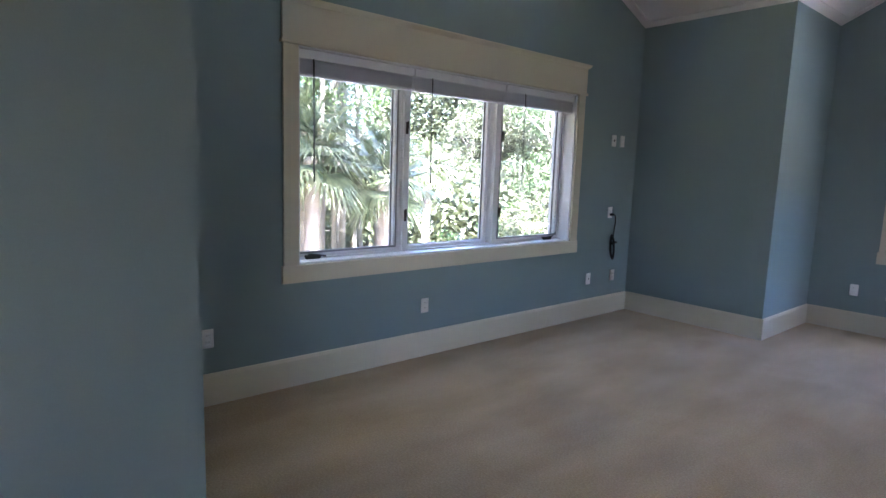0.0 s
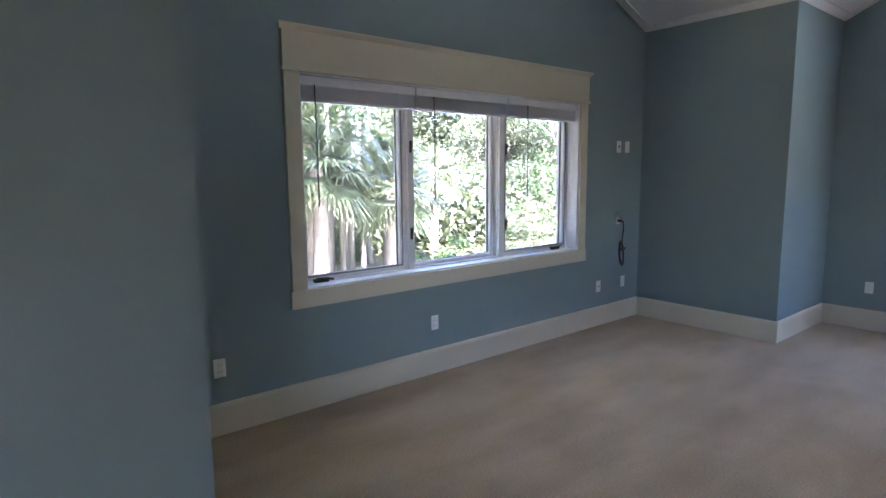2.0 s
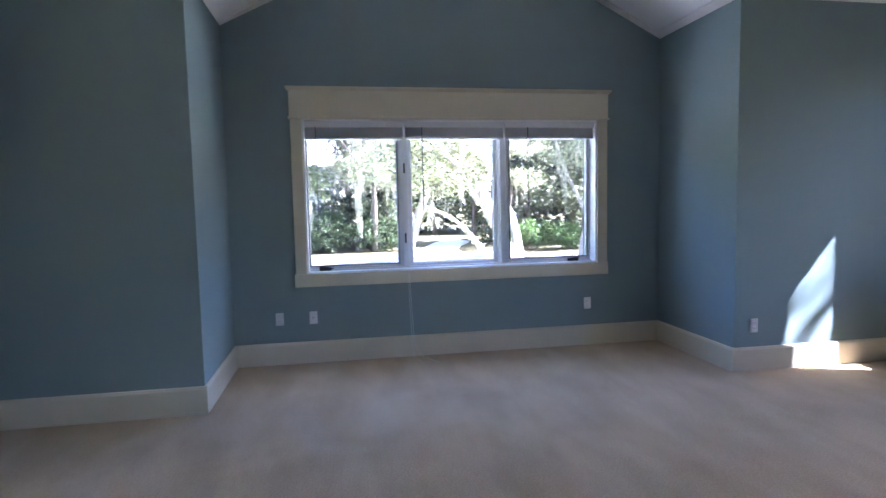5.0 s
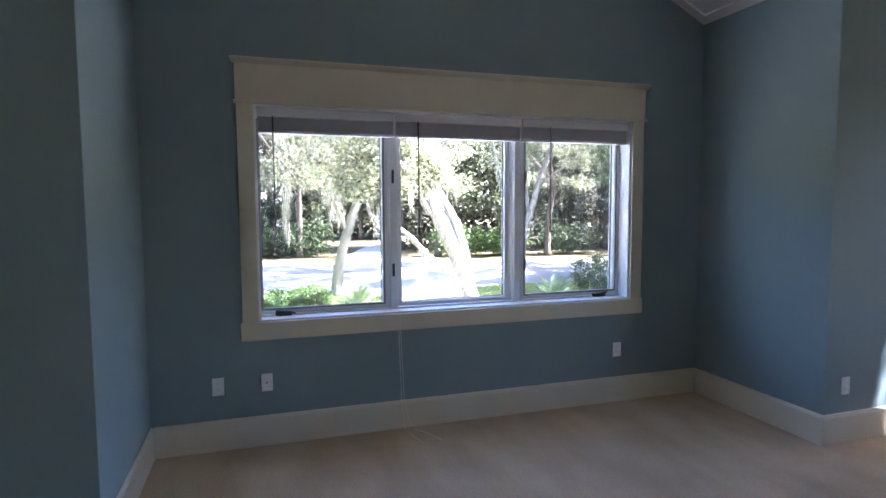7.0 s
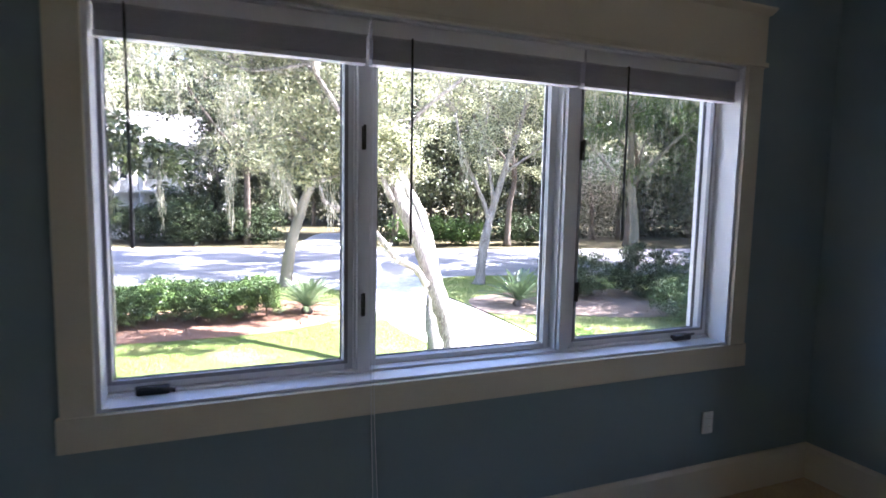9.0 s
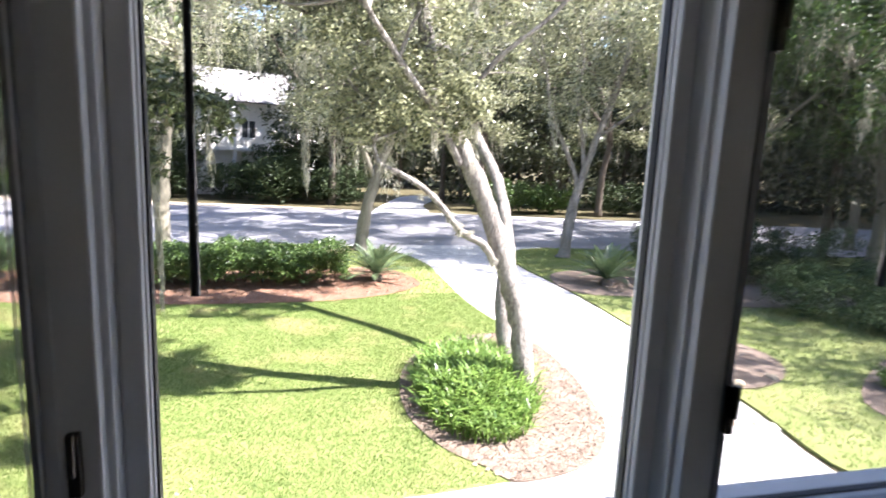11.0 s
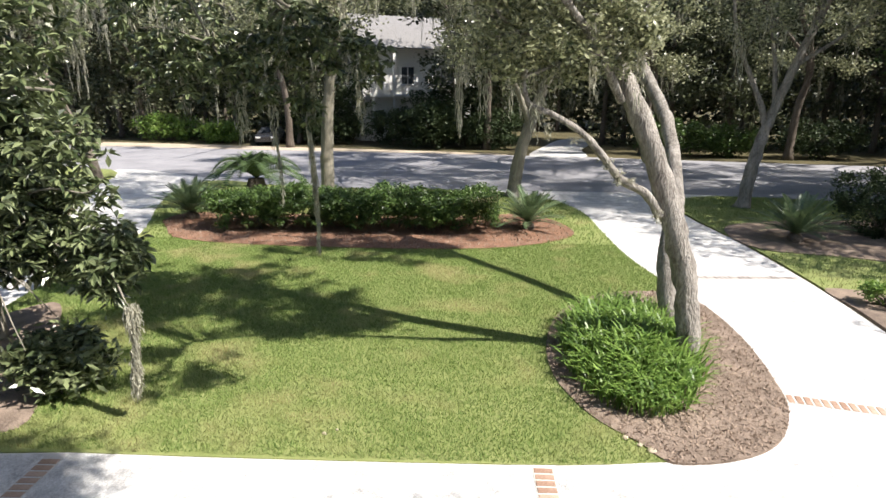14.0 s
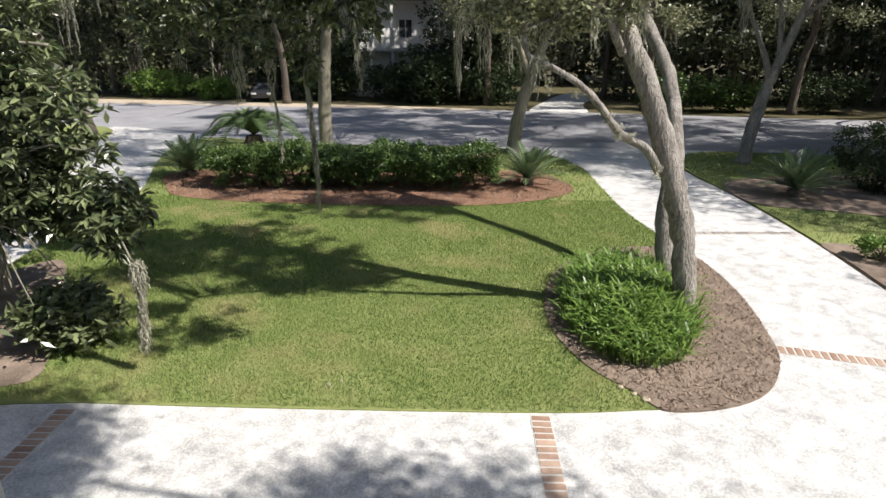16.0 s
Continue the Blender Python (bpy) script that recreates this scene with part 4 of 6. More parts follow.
# planting beds
bed_a, BED_A = sheet("mulch_bed_tree", [(1.45, 17.1), (1.36, 15.7), (1.7, 14.55), (2.2, 13.9), (2.5, 13.5), (3.32, 13.6), (4.02, 13.99), (4.57, 14.78), (4.83, 15.69), (5.07, 17.3), (5.02, 19.1), (4.5, 19.8), (3.1, 19.6), (2.0, 18.6)], GROUND + 0.075, 0.16, M_MULCH, label="brown mulch bed round the leaning oak", category="planting bed")
bed_b, BED_B = sheet("mulch_bed_hedge", [(-9.9, 25.3), (-8.6, 23.8), (-4.8, 23.2), (0.4, 23.3), (3.0, 24.6), (3.4, 26.2), (2.2, 28.2), (-1, 27.6), (-6, 27.6), (-9.8, 27.8), (-10.6, 26.6)], GROUND + 0.075, 0.16, M_STRAW, label="reddish pine straw bed under the hedge", category="planting bed")
bed_c, BED_C = sheet("mulch_bed_side", [(8.55, 26.2), (7.95 + 0.6, 23.8), (10.7, 23.0), (13.5, 21.6), (18, 21.8), (18, 26), (14, 28), (10, 27.4)], GROUND + 0.072, 0.16, M_MULCH, label="brown mulch bed with shrubs", category="planting bed")
bed_d, BED_D = sheet("mulch_bed_drive", [(8.35, 20.3), (8.2, 18.9), (8.0, 17.0), (8.2, 15.9), (9.6, 16.3), (10.4, 17.6), (9.8, 19.6)], GROUND + 0.07, 0.16, M_MULCH, label="bare brown mulch bed edged with stones", category="planting bed")
bed_e, BED_E = sheet("mulch_bed_corner", [(10.2, 15.0), (10.8, 13.8), (14, 14.8), (18, 16.8), (17, 18.0), (13.2, 17.0)], GROUND + 0.068, 0.16, M_MULCH, label="brown mulch bed below the shrubs", category="planting bed")
bed_f, BED_F = sheet("mulch_bed_magnolia", [(-9.4, 16.8), (-8.6, 14.6), (-7.4, 13.75), (-6.0, 13.8), (-6.6, 15.2), (-7.8, 17.2), (-8.8, 18.4)], GROUND + 0.068, 0.16, M_MULCH, label="mulch bed under the magnolia", category="planting bed")


# grass blades over the nearer lawn
def grass(name, poly, holes, count, x0, x1, y0, y1, size, label):
    x, y = RNG.uniform(x0, x1, count), RNG.uniform(y0, y1, count)
    keep = inside(poly, x, y)
    for h in holes:
        keep &= ~inside(h, x, y)
    x, y = x[keep], y[keep]
    n = len(x)
    a = RNG.uniform(0, math.pi, n)
    h = size * RNG.uniform(0.5, 1.3, n)
    w = size * 0.13
    lean = RNG.normal(size=(n, 2)) * size * 0.5
    z = np.full(n, GROUND + 0.05)
    b0 = np.stack([x - np.cos(a) * w, y - np.sin(a) * w, z], 1)
    b1 = np.stack([x + np.cos(a) * w, y + np.sin(a) * w, z], 1)
    t1 = np.stack([x + lean[:, 0] + np.cos(a) * w * 0.3, y + lean[:, 1] + np.sin(a) * w * 0.3, z + h], 1)
    t0 = np.stack([x + lean[:, 0] - np.cos(a) * w * 0.3, y + lean[:, 1] - np.sin(a) * w * 0.3, z + h], 1)
    ob = quads_object(name, np.stack([b0, b1, t1, t0], 1), M_GRASS)
    return tagged(ob, label, "grass", kind="stuff")


grass("grass_blades", LAWN, [BED_A, BED_B, BED_F], 430000, -10, 5, 13.4, 24, 0.042, "short mown grass blades on the lawn")
grass("grass_blades_far", LAWN, [BED_B], 40000, -13, 5, 24, 34, 0.08, "grass blades beyond the hedge")
grass("grass_blades_side", SIDE, [BED_C, BED_D, BED_E], 50000, 7.6, 22, 13, 33, 0.07, "grass blades on the side lawn")


def litter(name, poly, count, size, label):
    px, py = np.array(poly).T
    x, y = RNG.uniform(px.min(), px.max(), count), RNG.uniform(py.min(), py.max(), count)
    k = inside(poly, x, y)
    c = np.stack([x[k], y[k], np.full(k.sum(), GROUND + 0.088)], 1)
    q = leaf_quads(c, size, size * 0.22, 0.0, 2.5)
    return tagged(quads_object(name, q, M_LITTER), label, "mulch", kind="stuff")


M_LITTER = leaf_material("mulch_chip", (0.11, 0.075, 0.055), (0.42, 0.325, 0.25), 0.9, 0.05, 0.1)
litter("mulch_chips", BED_A, 9000, 0.09, "loose brown mulch chips in the bed")
litter("pine_straw", BED_B, 9000, 0.12, "loose pine straw under the hedge")

# brick bands across the drive: mortar bed and single bricks

def brick_band(name, a, b, width=0.225, label="band of tan-red brick pavers set in the concrete", mat=None):
    a, b = Vector((*a, 0)), Vector((*b, 0))
    d = b - a
    n = int(d.length / 0.117)
    ang = math.degrees(math.atan2(d.y, d.x))
    band = part(name, box(0, d.length, -width / 2 - 0.012, width / 2 + 0.012, -0.03, 0.006), M_MORTAR)
    tagged(band, label, "brick band", kind="structure")
    band.matrix_world = pose(a.x, a.y, GROUND + 0.04, 0, 0, ang)
    bm = box(-0.044, 0.044, -width / 2, width / 2, -0.02, 0.013)
    top = [e for e in bm.edges if e.verts[0].co.z > 0 and e.verts[1].co.z > 0]
    bmesh.ops.bevel(bm, geom=top, offset=0.005, segments=1, affect="EDGES")
    brick = bpy.data.meshes.new("brick")
    bm.to_mesh(brick)
    bm.free()
    brick.materials.append(mat or M_BRICK)
    for i in range(n):
        br = new("brick", brick)
        br.parent = band
        br.matrix_basis = pose(0.058 + i * 0.117, RNG.normal() * 0.002, RNG.normal() * 0.0012, RNG.normal() * 0.4, RNG.normal() * 0.4, RNG.normal() * 0.8)


# ---- trees ----
def limb_set(tree, limbs, mat):
    for i, (nm, pts, r0, r1, fl) in enumerate(limbs):
        part(nm, tube_line(pts, r0, r1, 6, 10 if r0 > 0.1 else 7, 0.28, fl), mat, tree, smooth=True)


def crown_spots(center, size, count, hollow=0.35):
    v = unit(RNG.normal(size=(count, 3)))
    r = RNG.uniform(hollow, 1.0, (count, 1)) ** 0.6
    return np.asarray(center) + v * r * np.asarray(size)


def twigs(spots, limbs, mat, tree, count=30):
    """Thin branches that leave the nearest limb and end in the crown."""
    stems = [p for _, pts, r0, r1, fl in limbs for p in smooth_line(pts, 4)[3:]]
    bm = bmesh.new()
    for s in spots[:count]:
        s = Vector(s)
        near = min(stems, key=lambda p: (p - s).length + max(0.0, p.z - s.z) * 1.5)
        mid = near.lerp(s, 0.5) + Vector(RNG.normal(size=3) * 0.16) + Vector((0, 0, 0.12))
        add_tube(bm, smooth_line([near, mid, s], 3), [0.035, 0.032, 0.027, 0.022, 0.017, 0.012, 0.007], 5, False)
    return tagged(part("twigs", bm, mat, tree, smooth=True), kind="stuff")


# leaning double-trunk oak in the island bed
oak = empty("leaning_oak", pose(0, 0, 0))
tagged(oak, "leaning two-trunked live oak hung with Spanish moss in the mulch bed", "tree")
OAK_LIMBS = [
    ("trunk", [(3.65, 16.15, -2.9), (3.55, 16.2, -1.93), (3.44, 16.25, -1.26), (3.25, 16.3, -0.61), (3.03, 16.4, 0.1), (2.8, 16.5, 0.69), (2.54, 16.6, 1.28), (2.28, 16.8, 1.86), (2.0, 17.0, 2.44), (1.75, 17.2, 3.6), (1.6, 17.4, 5.0)], 0.2, 0.14, 0.35),
    ("trunk", [(3.87, 17.6, -2.9), (3.74, 17.75, -1.95), (3.81, 18.1, -1.25), (4.06, 18.6, -0.69), (4.16, 19.2, 0.01), (4.18, 19.9, 0.87), (4.05, 20.4, 1.43), (3.85, 21.3, 2.27), (3.66, 22.2, 3.3), (3.46, 23.0, 4.5)], 0.185, 0.11, 0.3),
    ("limb", [(2.97, 16.3, -0.34), (2.69, 16.2, 0.02), (2.25, 16.1, 0.26), (1.94, 16.0, 0.61), (1.61, 15.95, 0.94), (1.21, 15.9, 1.18), (0.83, 15.9, 1.34), (0.74, 15.9, 1.52), (0.69, 15.95, 1.82), (0.59, 16.0, 2.41)], 0.075, 0.026, 0.1),
    ("limb", [(2.3, 16.6, 1.4), (1.7, 16.0, 2.2), (1.0, 15.4, 2.9), (0.4, 14.8, 3.6), (0.6, 14.1, 3.9), (0.8, 13.4, 4.1)], 0.07, 0.02, 0.0),
    ("limb", [(2.3, 16.9, 2.3), (2.9, 16.7, 3.2), (3.8, 16.4, 4.0), (4.4, 16.2, 4.8)], 0.06, 0.025, 0.0),
    ("limb", [(2.0, 16.9, 2.2), (0.9, 17.6, 3.1), (-0.3, 18.2, 4.0), (-1.4, 18.6, 4.4)], 0.07, 0.025, 0.0),
    ("limb", [(3.4, 21.3, 2.1), (2.2, 21.8, 3.4), (0.8, 22.2, 4.4), (-0.6, 22.4, 5.0)], 0.09, 0.03, 0.0),
    ("limb", [(3.2, 22.2, 3.4), (4.2, 22.8, 4.6), (5.4, 23.0, 5.4)], 0.08, 0.03, 0.0),
]
limb_set(oak, OAK_LIMBS, M_BARK)


def lobes(center, size, count, per, spread):
    """Spots gathered in lobes, with gaps between them."""
    c = np.repeat(crown_spots(center, size, count, 0.3), per, axis=0)
    return c + RNG.normal(size=c.shape) * spread


# the y 13.5 and z 5.1 clusters are unseen, added to shade the lawn
sp = np.concatenate([lobes((1.25, 16.6, 4.4), (2.6, 2.3, 1.8), 19, 10, 0.33), lobes((-0.3, 15.9, 5.1), (1.2, 1.0, 0.5), 5, 10, 0.3), crown_spots((1.2, 16.2, 2.4), (1.3, 0.9, 0.75), 36), crown_spots((-0.4, 17.8, 4.9), (1.4, 1.1, 0.7), 14), lobes((2.6, 22.3, 5.4), (3.8, 2.6, 2.2), 16, 10, 0.4), crown_spots((2.6, 21.0, 2.7), (1.8, 1.2, 0.8), 34), crown_spots((2.0, 16.3, 2.3), (0.7, 0.5, 0.45), 26), crown_spots((3.4, 21.6, 3.1), (1.2, 0.8, 0.6), 24), crown_spots((0.6, 15.9, 2.2), (0.7, 0.5, 0.5), 14), crown_spots((0.5, 13.5, 4.2), (1.9, 0.8, 0.6), 46)])
twigs(sp[RNG.permutation(len(sp))], OAK_LIMBS, M_BARK, oak, 110)
tagged(quads_object("crown", leaf_quads(clumps(sp, 120, 0.24), 0.095, 0.045), M_OAK_LEAF, oak), kind="stuff")
tagged(quads_object("hanging_moss", moss_at(np.concatenate([sp[RNG.choice(len(sp), 70)], [(0.9, 15.9, 1.4), (-0.1, 16.0, 2.1), (0.1, 16.1, 2.3), (1.7, 15.9, 2.0)]]), 0.06, 1.1, 22, 0.009), M_MOSS, oak), kind="stuff")
for spot in ((2.9, 16.2, -0.2), (2.4, 16.05, 0.3), (2.0, 16.0, 0.6), (1.5, 15.9, 0.9), (1.1, 15.9, 1.1), (2.2, 16.0, 0.45)):
    tagged(quads_object("lichen", moss_at([spot], 0.05, 0.28, 26, 0.008, 3), M_MOSS, oak), "pale lichen tuft", kind="stuff")


def road_oak(name, label, limbs, crowns, mossy, mat, leaf=0.15, per=80, moss_len=1.6, leaf_mat=None, bunch=1):
    t = empty(name, pose(0, 0, 0))
    tagged(t, label, "tree")
    limb_set(t, limbs, mat)
    sp = np.concatenate([np.repeat(crown_spots(c, s, max(1, n // bunch)), bunch, axis=0) for c, s, n in crowns])
    if bunch > 1:
        sp = sp + RNG.normal(size=sp.shape) * np.array((0.85, 0.85, 0.3))
    twigs(sp[RNG.permutation(len(sp))], limbs, mat, t, 60)
    tagged(quads_object("crown", leaf_quads(clumps(sp, per, 0.62), leaf, leaf * 0.48), leaf_mat or M_OAK_LEAF, t), kind="stuff")
    ms = sp[RNG.choice(len(sp), mossy)]
    tagged(quads_object("hanging_moss", moss_at(ms, 0.1, moss_len, 20, 0.013), M_MOSS, t), kind="stuff")
    return t


road_oak("roadside_oak", "leaning live oak at the road with long hanging moss", [
    ("trunk", [(2.0, 32.2, GROUND), (2.15, 32.2, -1.6), (2.5, 32.2, -0.1), (3.0, 32.2, 1.4), (3.6, 32.1, 3.0), (4.2, 32, 5.0), (4.4, 32, 7.5)], 0.3, 0.14, 0.5),
    ("limb", [(2.6, 32.2, 0.2), (2.0, 31.8, 1.6), (1.4, 31.2, 2.6), (0.9, 30.6, 4.5)], 0.13, 0.05, 0.0),
    ("limb", [(3.3, 32.1, 2.2), (2.0, 32.5, 4.0), (0.5, 33.0, 5.4)], 0.12, 0.05, 0.0)],
    [((3.0, 33.5, 7.0), (5.4, 5.0, 3.6), 240), ((1.2, 30.6, 3.6), (2.2, 1.8, 1.4), 40), ((7.0, 37.5, 8.6), (5.6, 4.0, 1.5), 90)], 84, M_BARK_GREY, moss_len=2.8)
road_oak("forked_oak", "forked live oak on the side lawn beside the road", [
    ("trunk", [(11.05, 30.4, GROUND), (11.15, 30.4, -1.7), (11.35, 30.4, -0.5), (11.57, 30.4, 0.4), (11.9, 30.3, 1.7), (12.35, 30.2, 3.2), (12.9, 30.0, 5.0), (13.3, 29.9, 7.0)], 0.27, 0.09, 0.5),
    ("limb", [(11.5, 30.4, 0.2), (11.3, 30.4, 0.9), (10.7, 30.4, 2.1), (9.95, 30.3, 3.5), (9.5, 30.2, 5.3)], 0.13, 0.05, 0.0),
    ("limb", [(11.7, 30.35, 1.0), (11.6, 30.6, 2.6), (11.4, 30.8, 4.0), (11.6, 31.0, 6.0)], 0.1, 0.04, 0.0),
    ("limb", [(12.1, 30.3, 2.5), (13.3, 30.0, 3.4), (14.8, 29.6, 4.6)], 0.09, 0.035, 0.0),
    ("limb", [(13.1, 30.0, 6.0), (14.6, 32.5, 7.4), (16.5, 36.0, 8.4)], 0.08, 0.03, 0.0)],
    [((12.2, 31.2, 7.6), (5.8, 4.6, 3.0), 260), ((10.2, 29.6, 4.2), (1.8, 1.4, 0.9), 18), ((14.6, 29.4, 4.4), (1.8, 1.4, 1.0), 20), ((13.4, 26.6, 6.8), (3.2, 2.0, 1.2), 70), ((17.0, 36.5, 8.6), (6.5, 4.2, 1.5), 100)], 70, M_BARK, moss_len=2.0)
road_oak("mossy_oak", "straight mossy oak behind the clipped hedge", [
    ("trunk", [(-6.15, 32.3, GROUND), (-6.15, 32.3, -1.0), (-6.0, 32.3, 1.0), (-5.7, 32.2, 3.5), (-5.5, 32, 7)], 0.31, 0.17, 0.35),
    ("limb", [(-5.9, 32.2, 2.2), (-5.0, 30.0, 3.6), (-4.4, 27.0, 4.4), (-4.2, 24.0, 4.2)], 0.13, 0.05, 0.0),
    ("limb", [(-5.8, 32.2, 3.0), (-8.0, 30.0, 4.2), (-9.6, 27.5, 4.6)], 0.12, 0.05, 0.0)],
    [((-6.4, 32.4, 6.9), (5.0, 4.8, 3.0), 200), ((-5.6, 25.5, 4.4), (2.0, 2.6, 1.2), 44), ((-8.8, 28.0, 4.4), (2.6, 2.2, 1.5), 50), ((-1.5, 38.5, 9.0), (4.6, 3.6, 1.3), 60)], 90, M_BARK_GREY, moss_len=2.8)

# magnolia limb that reaches over the lawn, with long moss
mag = empty("magnolia", pose(0, 0, 0))
tagged(mag, "glossy-leaved magnolia leaning over the lawn with bare twigs and moss", "tree")
limb_set(mag, [
    ("trunk", [(-8.6, 16.6, GROUND), (-8.4, 16.5, -1.2), (-8.0, 16.3, 0.6), (-7.6, 16.1, 2.4), (-7.3, 16, 4.6), (-7.2, 16, 6.6)], 0.19, 0.09, 0.4),
    ("limb", [(-8.2, 16.4, -0.4), (-7.2, 15.6, -0.1), (-6.2, 15.2, -0.3), (-5.3, 14.8, -0.6), (-4.7, 14.3, -0.85), (-4.44, 14.1, -1.15)], 0.06, 0.008, 0.0),
    ("limb", [(-8.0, 16.3, 0.6), (-7.0, 15.4, 1.2), (-6.2, 15.0, 1.5), (-5.5, 14.9, 1.5)], 0.06, 0.02, 0.0),
    ("limb", [(-7.4, 16.1, 3.4), (-5.8, 16.8, 3.9), (-4.4, 17.6, 3.6), (-3.2, 18.2, 2.9)], 0.08, 0.025, 0.0),
    ("limb", [(-5.0, 17.2, 3.75), (-4.9, 17.8, 3.0), (-4.7, 18.1, 2.3), (-4.5, 18.2, 1.7)], 0.03, 0.01, 0.0),
    ("limb", [(-3.6, 18.0, 3.15), (-3.1, 18.2, 2.6), (-2.7, 18.2, 2.1), (-2.2, 18.3, 1.9)], 0.025, 0.008, 0.0),
    ("limb", [(-8.3, 16.5, -0.9), (-7.4, 15.4, -0.9), (-6.9, 14.9, -1.2), (-6.6, 14.6, -1.8)], 0.03, 0.01, 0.0),
    ("bare_twig", [(-7.3, 15.2, -0.9), (-6.5, 14.7, -1.2), (-6.1, 14.5, -1.0), (-5.8, 14.4, -1.35)], 0.018, 0.006, 0.0),
    ("bare_twig", [(-7.0, 15.0, -1.0), (-6.4, 14.6, -0.9), (-5.9, 14.4, -1.15), (-5.5, 14.3, -1.5)], 0.016, 0.005, 0.0),
    ("bare_twig", [(-6.4, 14.8, 0.0), (-5.6, 14.6, 0.25), (-5.1, 14.6, 0.2), (-4.8, 14.5, 0.35)], 0.018, 0.006, 0.0),
    ("bare_twig", [(-6.6, 14.6, -1.0), (-6.2, 14.3, -1.5), (-6.0, 14.2, -1.9)], 0.014, 0.005, 0.0),
    ("limb", [(-7.5, 15.3, -0.5), (-6.7, 14.8, -0.6), (-6.0, 14.6, -0.2)], 0.022, 0.008, 0.0)], M_BARK_GREY)


def rosettes(spots, per, length, width):
    """Whorls of broad leaves that point outward from each twig end."""
    c = np.repeat(np.asarray(spots), per, axis=0)
    n = len(c)
    axis = RNG.normal(size=(n, 3))
    axis[:, 2] = axis[:, 2] * 0.5 - 0.15
    axis = unit(axis)
    side = unit(np.cross(axis, RNG.normal(size=(n, 3)) * 0.5 + np.array((0, 0, 1.0))))
    ln = length * RNG.uniform(0.65, 1.2, (n, 1))
    wd = width * RNG.uniform(0.7, 1.2, (n, 1))
    base = c + axis * 0.02
    mid = c + axis * ln * 0.55
    tip = c + axis * ln - np.array((0, 0, 1)) * ln * 0.12
    lift = np.cross(side, axis) * wd * 0.22
    halves = [np.stack([base, mid + side * wd * 0.5 * sg + lift, (mid + tip) / 2 + side * wd * 0.34 * sg + lift * 0.7, tip], axis=1) for sg in (1, -1)]
    return np.concatenate(halves)


msp = np.concatenate([crown_spots((-8.3, 17.2, 0.4), (1.4, 1.4, 2.2), 240, 0.1), crown_spots((-7.1, 15.4, 2.6), (1.7, 1.2, 2.0), 420, 0.1), crown_spots((-6.3, 15.0, 0.4), (1.3, 0.8, 1.4), 380, 0.1), crown_spots((-6.5, 15.2, -0.7), (0.8, 0.6, 0.65), 170, 0.1), crown_spots((-4.85, 14.5, -0.7), (0.55, 0.5, 0.6), 120, 0.1), crown_spots((-7.5, 16.6, -0.9), (1.2, 0.9, 0.8), 130, 0.1), crown_spots((-7.4, 16.0, 5.4), (2.2, 2.2, 1.6), 130, 0.2)])
quads_object("leaves", rosettes(msp, 12, 0.2, 0.075), M_MAGNOLIA, mag)
msp2 = np.concatenate([crown_spots((-4.2, 18.0, 4.2), (2.2, 1.5, 0.8), 36, 0.2), crown_spots((-6.0, 18.6, 3.0), (1.2, 1.2, 0.9), 50, 0.2), crown_spots((-3.4, 18.4, 2.6), (0.8, 0.8, 0.8), 50, 0.2),
                       crown_spots((-5.4, 18.2, 1.95), (0.85, 0.7, 0.7), 60, 0.1), crown_spots((-4.2, 18.2, 1.9), (0.75, 0.6, 0.8), 64, 0.1), crown_spots((-2.8, 18.2, 2.35), (0.95, 0.6, 0.75), 70, 0.1), crown_spots((-2.0, 18.3, 2.1), (0.6, 0.5, 0.5), 30, 0.1), crown_spots((-3.1, 18.3, 1.3), (0.35, 0.3, 0.4), 16, 0.1)])
quads_object("leaves", rosettes(msp2, 13, 0.21, 0.08), M_MAGNOLIA, mag)
bm = bmesh.new()
for s in np.concatenate([msp[RNG.choice(len(msp), 70)], msp2[RNG.choice(len(msp2), 30)]]):
    s = Vector(s)
    r = Vector((-7.9, 16.2, max(-0.6, s.z - 0.5))) if s.y < 17.3 or s.x < -6.9 else min((Vector(p) for p in ((-4.6, 17.6, 3.6), (-3.3, 18.15, 2.85), (-4.7, 18.1, 2.3), (-2.5, 18.25, 2.0), (-5.8, 16.8, 3.9))), key=lambda p: (p - s).length)
    add_tube(bm, smooth_line([r, r.lerp(s, 0.5) + Vector((0, 0, 0.15)), s], 3), [0.022, 0.02, 0.018, 0.015, 0.012, 0.009, 0.006], 5, False)
tagged(part("twigs", bm, M_BARK_GREY, mag, smooth=True), kind="stuff")
for mx, my, mz, ml, mr, mc in ((-4.43, 14.1, -1.15, 1.5, 0.08, 800), (-3.05, 18.3, 1.15, 3.1, 0.045, 360), (-3.75, 18.4, 0.85, 1.7, 0.045, 90), (-2.1, 18.3, 1.7, 1.1, 0.09, 110), (-4.3, 18.3, 1.4, 0.9, 0.08, 70)):
    tagged(quads_object("hanging_moss", moss_column(mx, my, mz, ml, mr, mc), M_MOSS, mag), "pale grey-green beard of Spanish moss", kind="stuff")
quads_object("hanging_moss", moss_at(msp2[RNG.choice(len(msp2), 34)], 0.06, 1.1, 18, 0.009), M_MOSS, mag)

